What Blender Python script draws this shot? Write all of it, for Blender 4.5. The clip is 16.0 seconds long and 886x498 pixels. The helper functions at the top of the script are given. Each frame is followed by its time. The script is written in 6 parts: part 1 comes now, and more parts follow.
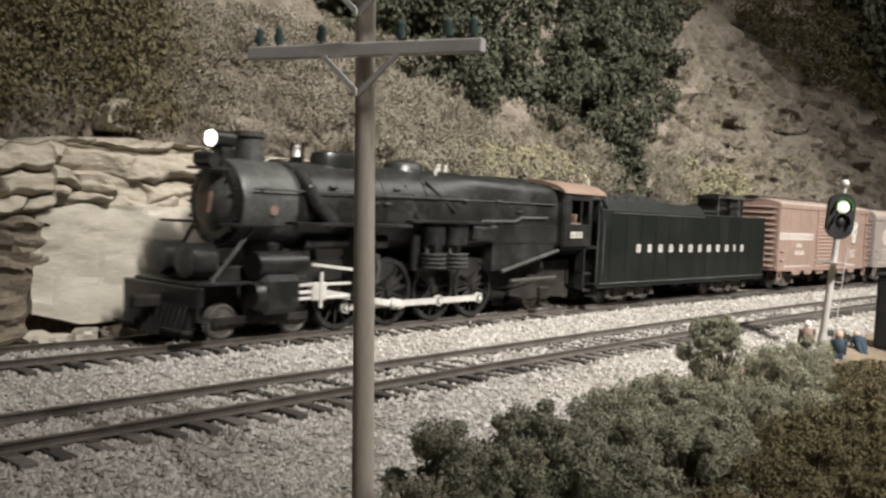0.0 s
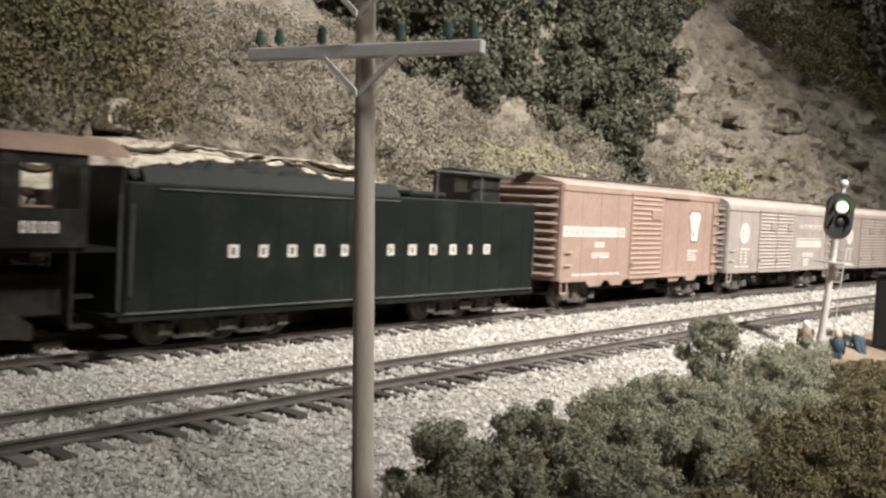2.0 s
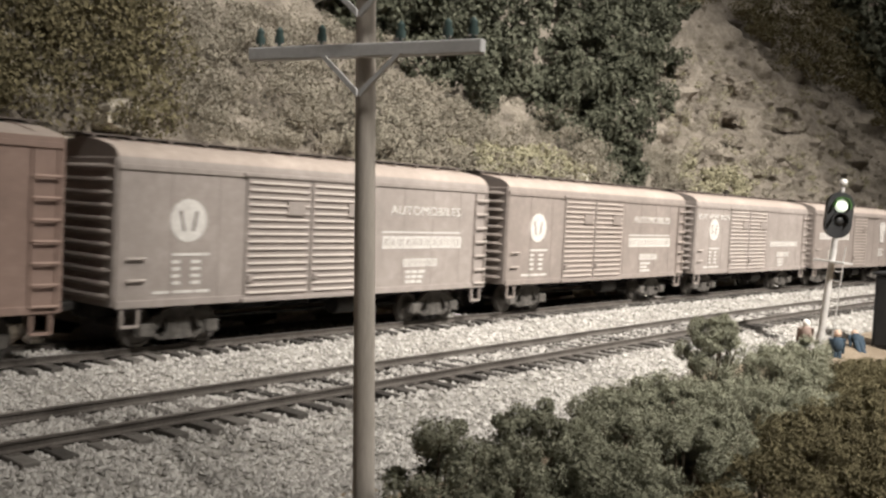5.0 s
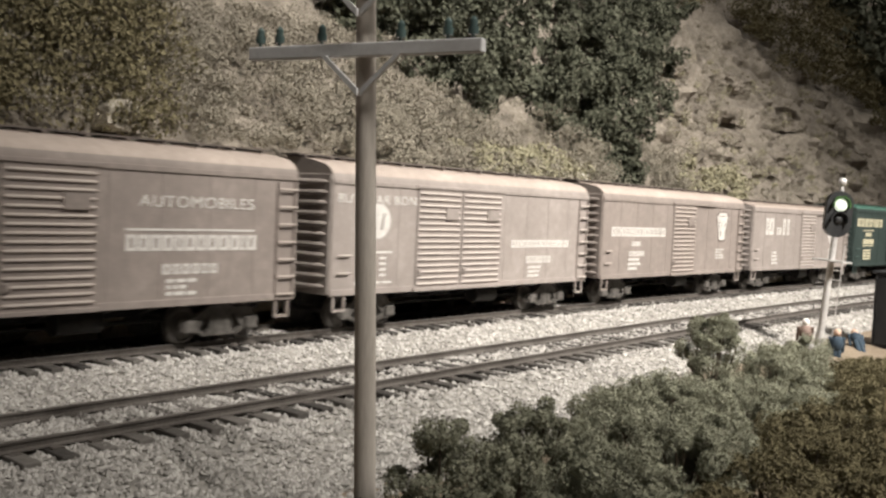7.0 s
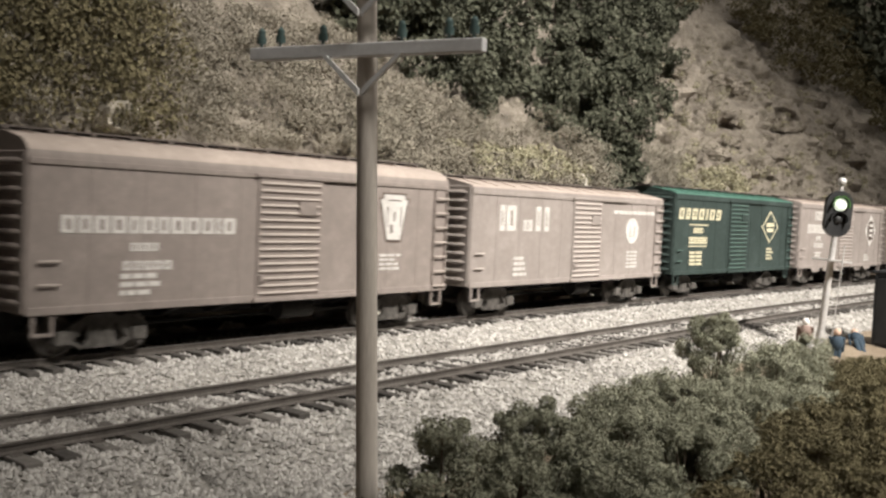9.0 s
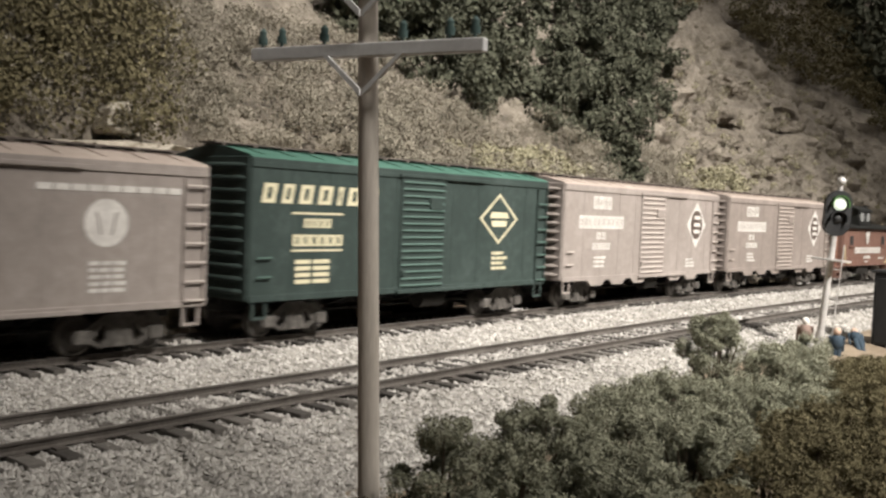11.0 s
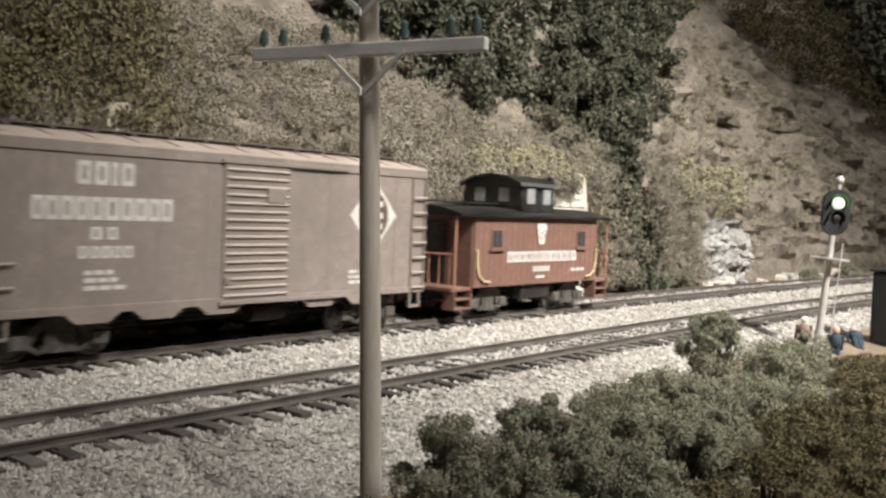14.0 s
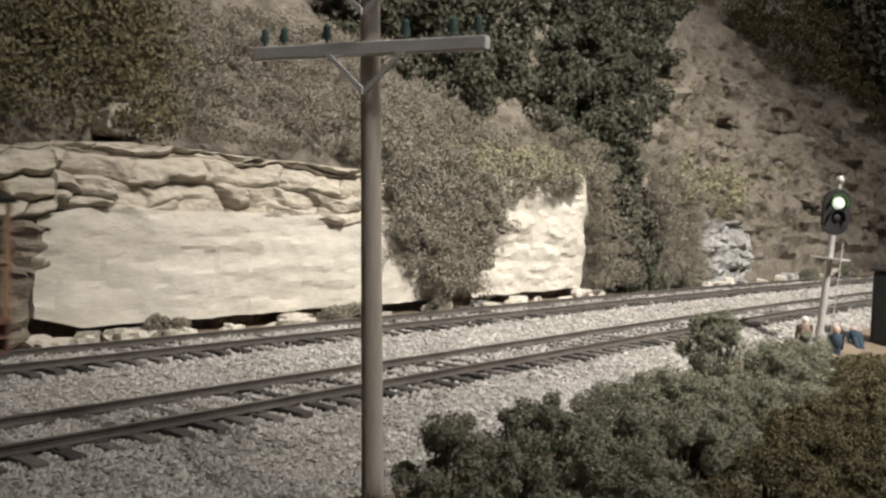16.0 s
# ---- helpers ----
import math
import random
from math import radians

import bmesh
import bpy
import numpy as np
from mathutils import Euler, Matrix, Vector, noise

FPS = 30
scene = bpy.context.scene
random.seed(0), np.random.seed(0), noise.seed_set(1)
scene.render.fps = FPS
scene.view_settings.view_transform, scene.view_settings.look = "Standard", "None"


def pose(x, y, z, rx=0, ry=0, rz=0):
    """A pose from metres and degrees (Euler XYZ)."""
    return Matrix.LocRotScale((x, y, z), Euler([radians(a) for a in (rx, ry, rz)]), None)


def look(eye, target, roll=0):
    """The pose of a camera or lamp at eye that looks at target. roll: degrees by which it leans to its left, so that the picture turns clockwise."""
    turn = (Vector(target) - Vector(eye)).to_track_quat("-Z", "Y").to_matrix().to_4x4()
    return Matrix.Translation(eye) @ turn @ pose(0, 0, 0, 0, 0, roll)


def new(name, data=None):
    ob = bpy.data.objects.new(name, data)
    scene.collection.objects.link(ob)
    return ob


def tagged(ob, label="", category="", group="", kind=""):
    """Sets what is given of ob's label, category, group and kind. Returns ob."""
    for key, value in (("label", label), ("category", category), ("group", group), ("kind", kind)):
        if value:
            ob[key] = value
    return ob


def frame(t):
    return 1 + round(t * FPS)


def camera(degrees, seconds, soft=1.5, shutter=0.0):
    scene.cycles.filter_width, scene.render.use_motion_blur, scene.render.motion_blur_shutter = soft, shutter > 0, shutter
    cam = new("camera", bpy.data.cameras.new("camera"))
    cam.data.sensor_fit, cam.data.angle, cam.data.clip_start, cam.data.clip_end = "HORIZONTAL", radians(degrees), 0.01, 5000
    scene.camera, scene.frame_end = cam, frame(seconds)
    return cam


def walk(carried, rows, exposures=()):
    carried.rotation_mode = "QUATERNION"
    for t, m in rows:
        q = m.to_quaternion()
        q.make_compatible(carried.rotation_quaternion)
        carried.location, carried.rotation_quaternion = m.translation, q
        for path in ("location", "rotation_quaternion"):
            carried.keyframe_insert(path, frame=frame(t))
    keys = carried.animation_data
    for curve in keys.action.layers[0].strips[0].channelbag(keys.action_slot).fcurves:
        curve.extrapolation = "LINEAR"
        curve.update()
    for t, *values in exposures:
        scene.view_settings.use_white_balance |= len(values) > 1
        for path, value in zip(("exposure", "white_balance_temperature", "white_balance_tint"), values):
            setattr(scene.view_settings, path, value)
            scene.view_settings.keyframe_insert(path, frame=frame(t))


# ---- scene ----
# A model railway at 1:87. Lengths below are metres of the modelled world; K brings them to true size.
K = 1 / 87.1

EXPOSURES = ((0, -0.22), (1.5, 0.15), (2.5, 0.0), (4, -0.06), (7, -0.08), (9, -0.1), (12.5, -0.06), (15, -0.02), (16, -0.45))
cam = camera(50.6, 16.0, soft=2.5, shutter=0.4)
walk(cam, [
    (0, look((-1.249 * K, -18.457 * K, 3.380 * K), (0.294 * K, -17.187 * K, 3.287 * K), 2.87)),
    (2, look((-1.278 * K, -18.475 * K, 3.400 * K), (0.265 * K, -17.207 * K, 3.305 * K), 2.92)),
    (4, look((-1.293 * K, -18.477 * K, 3.396 * K), (0.251 * K, -17.209 * K, 3.301 * K), 2.87)),
    (6.5, look((-1.312 * K, -18.470 * K, 3.377 * K), (0.233 * K, -17.204 * K, 3.283 * K), 2.72)),
    (9, look((-1.344 * K, -18.465 * K, 3.354 * K), (0.202 * K, -17.200 * K, 3.263 * K), 2.56)),
    (11.5, look((-1.389 * K, -18.464 * K, 3.335 * K), (0.159 * K, -17.200 * K, 3.246 * K), 2.41)),
    (13.5, look((-1.423 * K, -18.459 * K, 3.320 * K), (0.126 * K, -17.198 * K, 3.232 * K), 2.31)),
    (16, look((-1.437 * K, -18.435 * K, 3.289 * K), (0.113 * K, -17.175 * K, 3.204 * K), 2.19)),
], EXPOSURES)

# ---- light ----
world = bpy.data.worlds.new("world")
scene.world = world
world.use_nodes = True
world.node_tree.nodes["Background"].inputs[0].default_value = (1.0, 0.96, 0.9, 1)
world.node_tree.nodes["Background"].inputs[1].default_value = 0.018


def lamp(name, kind, energy, eye, target, colour):
    data = bpy.data.lights.new(name, kind)
    data.energy, data.color = energy, colour
    ob = new(name, data)
    ob.matrix_world = look([v * K for v in eye], [v * K for v in target])
    return ob, data


# Unseen key lamp; its narrow soft cone stands in for darkened picture edges.
spot, spot_data = lamp("layout_spot", "SPOT", 230.0, (8, -84, 88), (39, 0.5, 4.0), (1.0, 0.96, 0.9))
spot_data.spot_size, spot_data.spot_blend, spot_data.shadow_soft_size = radians(34.5), 1.0, 0.06
# Added fill for the right-hand hillside; no such lamp is known.
fill_ob, fill_data = lamp("ceiling_tube", "AREA", 10.0, (96, -50, 88), (66, 4, 7), (1.0, 0.96, 0.9))
# Added fill spot to brighten the pole and bushes, with no real source.
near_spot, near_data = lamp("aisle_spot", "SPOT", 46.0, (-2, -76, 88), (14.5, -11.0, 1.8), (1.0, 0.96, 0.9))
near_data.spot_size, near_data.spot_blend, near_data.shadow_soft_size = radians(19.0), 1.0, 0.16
fill_data.shape, fill_data.size, fill_data.size_y = "RECTANGLE", 1.2, 0.5


# ---- materials ----
def ramp(nt, stops):
    n = nt.nodes.new("ShaderNodeValToRGB")
    while len(n.color_ramp.elements) < len(stops):
        n.color_ramp.elements.new(0.5)
    for e, (p, c) in zip(n.color_ramp.elements, stops):
        e.position, e.color = p, (*c, 1)
    return n


def surface(name, c1, c2, c3=None, rough=0.8, metal=0.0, big=0.6, fine=9.0, bump=0.3, depth=0.02, per="none", detail=6.0, sheen=0.3, share=0.38, stretch=(1, 1, 1)):
    """Two-scale mottled surface. big and fine: features per modelled metre. per: extra variation by object or island."""
    m = bpy.data.materials.new(name)
    m.use_nodes = True
    nt = m.node_tree
    b = nt.nodes["Principled BSDF"]
    b.inputs["Metallic"].default_value = metal
    b.inputs["Specular IOR Level"].default_value = sheen
    tc = nt.nodes.new("ShaderNodeTexCoord")
    mp = nt.nodes.new("ShaderNodeMapping")
    mp.inputs["Scale"].default_value = stretch
    nt.links.new(tc.outputs["Object"], mp.inputs["Vector"])

    def noise_node(freq, det):
        n = nt.nodes.new("ShaderNodeTexNoise")
        n.inputs["Scale"].default_value = freq / K
        n.inputs["Detail"].default_value = det
        n.inputs["Roughness"].default_value = 0.65
        nt.links.new(mp.outputs[0], n.inputs["Vector"])
        return n
    n1, n2 = noise_node(big, detail), noise_node(fine, 4.0)
    mix = nt.nodes.new("ShaderNodeMix")
    mix.data_type = "FLOAT"
    mix.inputs[0].default_value = 0.42
    nt.links.new(n1.outputs[0], mix.inputs[2])
    nt.links.new(n2.outputs[0], mix.inputs[3])
    fac = mix.outputs[0]
    if per != "none":
        src = nt.nodes.new("ShaderNodeObjectInfo") if per == "object" else nt.nodes.new("ShaderNodeNewGeometry")
        m2 = nt.nodes.new("ShaderNodeMix")
        m2.data_type = "FLOAT"
        m2.inputs[0].default_value = share
        nt.links.new(fac, m2.inputs[2])
        nt.links.new(src.outputs["Random" if per == "object" else "Random Per Island"], m2.inputs[3])
        fac = m2.outputs[0]
    stops = [(0.33, c1), (0.66, c2)] if c3 is None else [(0.3, c1), (0.5, c2), (0.68, c3)]
    if per == "island":
        stops = [(0.2, c1), (0.8, c2)] if c3 is None else [(0.2, c1), (0.5, c2), (0.8, c3)]
    r = ramp(nt, stops)
    nt.links.new(fac, r.inputs[0])
    nt.links.new(r.outputs[0], b.inputs["Base Color"])
    rr = nt.nodes.new("ShaderNodeMapRange")
    rr.inputs["To Min"].default_value, rr.inputs["To Max"].default_value = max(rough - 0.12, 0.03), min(rough + 0.12, 1)
    nt.links.new(n1.outputs[0], rr.inputs[0])
    nt.links.new(rr.outputs[0], b.inputs["Roughness"])
    if bump:
        bp = nt.nodes.new("ShaderNodeBump")
        bp.inputs["Strength"].default_value, bp.inputs["Distance"].default_value = bump, depth * K
        nt.links.new(n2.outputs[0], bp.inputs["Height"])
        nt.links.new(bp.outputs[0], b.inputs["Normal"])
    return m


def glow(name, colour, strength):
    m = bpy.data.materials.new(name)
    m.use_nodes = True
    b = m.node_tree.nodes["Principled BSDF"]
    b.inputs["Base Color"].default_value = (*colour, 1)
    b.inputs["Emission Color"].default_value = (*colour, 1)
    b.inputs["Emission Strength"].default_value = strength
    return m


def leafy(name, c1, c2, c3, big=0.5, share=0.38):
    m = surface(name, c1, c2, c3, rough=0.85, big=big, fine=4.0, bump=0.0, per="island", sheen=0.15, share=share)
    return m


M_DIRT = surface("dirt", (0.10, 0.075, 0.05), (0.2, 0.155, 0.11), (0.3, 0.24, 0.17), 0.95, big=0.5, fine=12, bump=0.7, depth=0.06)
M_BED = surface("ballast_bed", (0.13, 0.12, 0.105), (0.3, 0.28, 0.25), (0.5, 0.47, 0.43), 0.95, big=2.5, fine=14, bump=0.9, depth=0.06)
M_STONE = surface("ballast_stone", (0.15, 0.138, 0.124), (0.37, 0.348, 0.32), (0.6, 0.57, 0.53), 0.9, big=0.6, fine=14, bump=0.3, per="island")
M_TIE = surface("tie_wood", (0.035, 0.031, 0.028), (0.08, 0.072, 0.064), (0.15, 0.136, 0.122), 0.85, big=1.2, fine=10, bump=0.5, per="object")
M_RAIL = surface("rail_steel", (0.06, 0.051, 0.044), (0.11, 0.096, 0.085), (0.17, 0.152, 0.136), 0.6, metal=0.2, big=1.5, fine=20, bump=0.2)
M_RAILTOP = surface("rail_top", (0.16, 0.145, 0.13), (0.26, 0.24, 0.22), None, 0.42, metal=0.6, big=1.0, fine=20, bump=0.05)
M_CREAM = surface("cream_rock", (0.42, 0.374, 0.308), (0.53, 0.486, 0.415), (0.6, 0.558, 0.488), 0.92, big=0.5, fine=7, bump=0.4, depth=0.07, stretch=(0.5, 0.5, 1.6))
M_STRATA = surface("strata_rock", (0.25, 0.213, 0.165), (0.42, 0.373, 0.304), (0.56, 0.512, 0.435), 0.92, big=0.8, fine=6, bump=0.8, depth=0.08, stretch=(0.5, 0.5, 2.0))
M_GREYROCK = surface("grey_rock", (0.14, 0.135, 0.127), (0.28, 0.272, 0.258), (0.5, 0.488, 0.468), 0.9, big=1.0, fine=5, bump=0.8, depth=0.08)
M_HILL = surface("hill_earth", (0.06, 0.051, 0.04), (0.16, 0.136, 0.109), (0.29, 0.252, 0.205), 0.95, big=0.6, fine=4.5, bump=0.9, depth=0.12, detail=9)
M_IVY = leafy("ivy_leaf", (0.026, 0.028, 0.018), (0.068, 0.07, 0.048), (0.16, 0.16, 0.117), 0.6, 0.3)
M_BUSH = leafy("bush_leaf", (0.125, 0.127, 0.088), (0.235, 0.232, 0.168), (0.42, 0.41, 0.31), 1.6, 0.2)
M_BROWN = leafy("dry_brush", (0.165, 0.145, 0.112), (0.24, 0.213, 0.168), (0.345, 0.31, 0.248), 0.9, 0.25)
M_RUST = leafy("autumn_brush", (0.075, 0.062, 0.034), (0.13, 0.111, 0.062), (0.2, 0.171, 0.1), 1.2, 0.25)
M_OLIVE = leafy("olive_tuft", (0.15, 0.135, 0.085), (0.29, 0.265, 0.175), (0.42, 0.39, 0.275))
M_TWIG = surface("twig", (0.05, 0.037, 0.025), (0.11, 0.085, 0.06), None, 0.9, big=3, fine=20)
M_POLE = surface("pole_wood", (0.45, 0.4, 0.345), (0.66, 0.595, 0.525), None, 0.85, big=1.0, fine=14, bump=0.4, stretch=(3, 3, 0.3))
M_ARM = surface("grey_arm", (0.62, 0.605, 0.595), (0.8, 0.785, 0.77), None, 0.8, big=2, fine=14, bump=0.3)
M_GLASSGREEN = surface("green_insulator", (0.06, 0.1, 0.095), (0.12, 0.17, 0.16), None, 0.25, big=2, fine=10, bump=0, sheen=0.6)
M_LOCO = surface("engine_black", (0.005, 0.0053, 0.005), (0.016, 0.0164, 0.0154), (0.055, 0.055, 0.051), 0.34, big=0.9, fine=8, bump=0.2, sheen=0.45)
M_SMOKE = surface("smokebox_grey", (0.025, 0.025, 0.024), (0.065, 0.065, 0.061), (0.13, 0.13, 0.122), 0.42, big=0.8, fine=8, bump=0.15, sheen=0.5)
M_TENDER = surface("tender_green_black", (0.004, 0.0055, 0.0045), (0.008, 0.01, 0.0085), (0.018, 0.02, 0.0175), 0.5, big=0.6, fine=6, bump=0.1, sheen=0.22)
M_ROD = surface("bright_rod", (0.6, 0.58, 0.54), (0.82, 0.8, 0.76), None, 0.35, metal=0.35, big=1.5, fine=10, bump=0.05)
M_UNDER = surface("under_black", (0.007, 0.0065, 0.006), (0.02, 0.018, 0.016), (0.05, 0.044, 0.038), 0.6, big=1.5, fine=9, bump=0.3)
M_WHEEL = surface("wheel_steel", (0.09, 0.082, 0.075), (0.22, 0.205, 0.19), None, 0.38, metal=0.5, big=2, fine=12, bump=0.1)
M_CREW = surface("red_cab_roof", (0.16, 0.105, 0.08), (0.25, 0.178, 0.138), None, 0.75, big=0.8, fine=8)
M_WHITE = surface("white_lettering", (0.42, 0.39, 0.36), (0.66, 0.63, 0.59), None, 0.7, big=3, fine=14, bump=0)
# Brown rock; the dimness of the far left is put into its colour.
M_SHADEROCK = surface("stained_rock", (0.075, 0.06, 0.046), (0.17, 0.14, 0.108), (0.3, 0.255, 0.2), 0.92, big=0.7, fine=6, bump=0.8, depth=0.09, stretch=(0.5, 0.5, 1.8))
M_GOLD = surface("faded_yellow_lettering", (0.5, 0.45, 0.3), (0.66, 0.6, 0.42), None, 0.7, big=3, fine=14, bump=0)
M_HEAD = glow("headlight_glow", (1.0, 0.95, 0.86), 9.0)
M_SIGNAL = glow("signal_glow", (0.82, 0.9, 0.72), 0.95)
# Hood of the lit lens, with the lens's green glow put into its colour.
M_GREENHALO = surface("green_tint_hood", (0.02, 0.06, 0.012), (0.05, 0.12, 0.03), None, 0.4, big=3, fine=12, bump=0)
M_DARK = surface("signal_black", (0.012, 0.012, 0.013), (0.03, 0.03, 0.03), None, 0.5, big=2, fine=10, bump=0.1)
M_SILVER = surface("silver_mast", (0.4, 0.38, 0.36), (0.58, 0.56, 0.54), None, 0.5, metal=0.3, big=2, fine=10, bump=0.1)
M_PLASTER = surface("room_paint", (0.42, 0.39, 0.35), (0.5, 0.47, 0.42), None, 0.9, big=0.02, fine=0.5, bump=0.1)
M_CARPET = surface("room_floor_grey", (0.1, 0.09, 0.08), (0.17, 0.155, 0.14), None, 0.95, big=0.05, fine=1.0, bump=0.3)


def car_paint(name, c, wear=0.22):
    lo = tuple(v * (1 - wear) for v in c)
    hi = tuple(min(v * (1 + wear) + 0.015, 1) for v in c)
    return surface(name, lo, c, hi, 0.72, big=0.45, fine=5.0, bump=0.12, detail=8)


# ---- mesh helpers (modelled metres) ----
def thing(name, label, category, group="", at=None, kind=""):
    ob = new(name)
    ob.empty_display_size = 0.01
    tagged(ob, label, category, group, kind)
    if at is not None:
        ob.matrix_basis = at
    return ob


def P(x, y, z, rx=0, ry=0, rz=0):
    return pose(x * K, y * K, z * K, rx, ry, rz)


def mesh_of(bm, name, mats, smooth=None):
    bmesh.ops.scale(bm, vec=(K, K, K), verts=bm.verts)
    bmesh.ops.recalc_face_normals(bm, faces=bm.faces)
    me = bpy.data.meshes.new(name)
    bm.to_mesh(me)
    bm.free()
    for m in (mats if isinstance(mats, (list, tuple)) else [mats]):
        me.materials.append(m)
    if smooth:
        for p in me.polygons:
            p.use_smooth = True
        me.set_sharp_from_angle(angle=radians(smooth))
    return me


def part(name, bm, material, parent=None, label="", smooth=None, at=None):
    ob = new(name, mesh_of(bm, name, material, smooth))
    if parent is not None:
        ob.parent = parent
    if label:
        tagged(ob, label)
    if at is not None:
        ob.matrix_basis = at
    return ob


def again(ob, at, parent=None):
    o = new(ob.name.split(".")[0], ob.data)
    o.parent = parent if parent is not None else ob.parent
    o.matrix_basis = at
    return o


def box(x0, x1, y0, y1, z0, z1, bevel=0.0, bm=None, mat=0):
    bm = bm or bmesh.new()
    r = bmesh.ops.create_cube(bm, size=1)
    vs = r["verts"]
    for v in vs:
        v.co = Vector(((x0 + x1) / 2 + v.co.x * (x1 - x0), (y0 + y1) / 2 + v.co.y * (y1 - y0), (z0 + z1) / 2 + v.co.z * (z1 - z0)))
    fs = {f for v in vs for f in v.link_faces}
    for f in fs:
        f.material_index = mat
    if bevel:
        bmesh.ops.bevel(bm, geom=list({e for f in fs for e in f.edges}), offset=bevel, segments=1, affect="EDGES")
    return bm


def rod(a, b, r0, r1=None, n=12, bm=None, caps=True):
    bm = bm or bmesh.new()
    a, b = Vector(a), Vector(b)
    d = b - a
    r = bmesh.ops.create_cone(bm, cap_ends=caps, segments=n, radius1=r0, radius2=r0 if r1 is None else r1, depth=d.length)
    m = Matrix.Translation((a + b) / 2) @ d.to_track_quat("Z", "Y").to_matrix().to_4x4()
    bmesh.ops.transform(bm, matrix=m, verts=r["verts"])
    return bm


def ball(c, r, sub=2, bm=None, squash=(1, 1, 1)):
    bm = bm or bmesh.new()
    g = bmesh.ops.create_icosphere(bm, subdivisions=sub, radius=1)
    for v in g["verts"]:
        v.co = Vector((c[0] + v.co.x * r * squash[0], c[1] + v.co.y * r * squash[1], c[2] + v.co.z * r * squash[2]))
    return bm


def prism(points, a, b, axis="x", bm=None):
    """points: outline; axis x: (y, z), y: (x, z), z: (x, y); extruded from a to b."""
    bm = bm or bmesh.new()

    def at(p, t):
        return {"x": (t, p[0], p[1]), "y": (p[0], t, p[1]), "z": (p[0], p[1], t)}[axis]
    va = [bm.verts.new(at(p, a)) for p in points]
    vb = [bm.verts.new(at(p, b)) for p in points]
    bm.faces.new(va)
    bm.faces.new(vb[::-1])
    n = len(points)
    for i in range(n):
        bm.faces.new((va[i], va[(i + 1) % n], vb[(i + 1) % n], vb[i]))
    return bm


def loft(rings, bm=None, caps=True):
    """Joins rings of equal point counts into a skin."""
    bm = bm or bmesh.new()
    vs = [[bm.verts.new(p) for p in r] for r in rings]
    for a, b in zip(vs, vs[1:]):
        n = len(a)
        for i in range(n):
            bm.faces.new((a[i], a[(i + 1) % n], b[(i + 1) % n], b[i]))
    if caps:
        bm.faces.new(vs[0])
        bm.faces.new(vs[-1][::-1])
    return bm


def bend(x):
    """The line swings towards the viewer beyond the bluff."""
    if x < 25:
        return 0.0
    if x < 75:
        return -0.0012 * (x - 25) ** 2
    return -3.0 - 0.12 * (x - 75)


def slope(x):
    return math.atan2(bend(x + 0.5) - bend(x - 0.5), 1.0)


def fbm(x, y, z, octaves=4):
    return noise.fractal(Vector((x, y, z)), 1.0, 2.0, octaves)


def hill_y(x, z):
    """Depth of the hillside at a height."""
    return 2.8 + 0.15 * min(z, 4.5) + max(z - 4.5, 0) * 0.7 + bend(x) * 0.6


# ---- the room round the layout ----
def room():
    for name, args in (("wall_north", (-175, 262, 120, 130, -100, 125)), ("wall_south", (-175, 262, -182, -172, -100, 125)),
                       ("wall_west", (-185, -175, -182, 130, -100, 125)), ("wall_east", (262, 272, -182, 130, -100, 125))):
        tagged(part(name, box(*args), M_PLASTER), "plain off-white painted room wall", "wall", kind="structure")
    tagged(part("ceiling", box(-185, 272, -182, 130, 125, 130), M_PLASTER), "plain off-white painted room ceiling", "ceiling", kind="structure")
    tagged(part("floor", box(-185, 272, -182, 130, -105, -100), M_CARPET), "grey carpeted room floor", "floor", kind="structure")


TRACKS = (0.0, -5.68)


def ground_z(x, y):
    b = y - bend(x)
    z = -0.62
    for c in TRACKS:
        d = abs(b - c)
        z = max(z, -0.25 - max(d - 1.5, 0) * 0.32)
    for c in TRACKS:
        if abs(b - c) < 0.66:
            z = -0.195
    if b > 1.6:
        z = -0.3
    if b < -9.4:
        z = -0.62 - 0.12 * min(-9.4 - b, 3) + 0.12 * fbm(x * 0.5, b * 0.5, 1)
    return z + 0.05 * fbm(x * 0.8, y * 0.8, 5)


def ground():
    xs = list(np.arange(-60, 0, 4.0)) + list(np.arange(0, 40, 0.4)) + list(np.arange(40, 176, 2.0))
    ys = list(np.arange(-22, -11, 0.5)) + list(np.arange(-11, 3, 0.25)) + list(np.arange(3, 10, 1.0))
    bm = bmesh.new()
    vs = [[bm.verts.new((x, y, ground_z(x, y))) for y in ys] for x in xs]
    for i in range(len(xs) - 1):
        for j in range(len(ys) - 1):
            f = bm.faces.new((vs[i][j], vs[i + 1][j], vs[i + 1][j + 1], vs[i][j + 1]))
            c = f.calc_center_median()
            b = c.y - bend(c.x)
            f.material_index = 1 if -9.6 < b < 2.2 and not (b < -8.3 and c.x > 16) else 0
            f.smooth = True
    tagged(part("ground", bm, [M_DIRT, M_BED]), "scenic base of brown earth under pale ballast", "ground", kind="structure")
    tagged(part("layout_bench", box(-60, 174, -22, 10, -9, -1.6, 0.2), M_TIE), "dark wooden bench that carries the layout", "bench", kind="structure")


def mesh_from(name, verts, faces, mats):
    me = bpy.data.meshes.new(name)
    me.from_pydata((np.asarray(verts) * K).tolist(), [], np.asarray(faces).tolist())
    me.materials.append(mats)
    return me


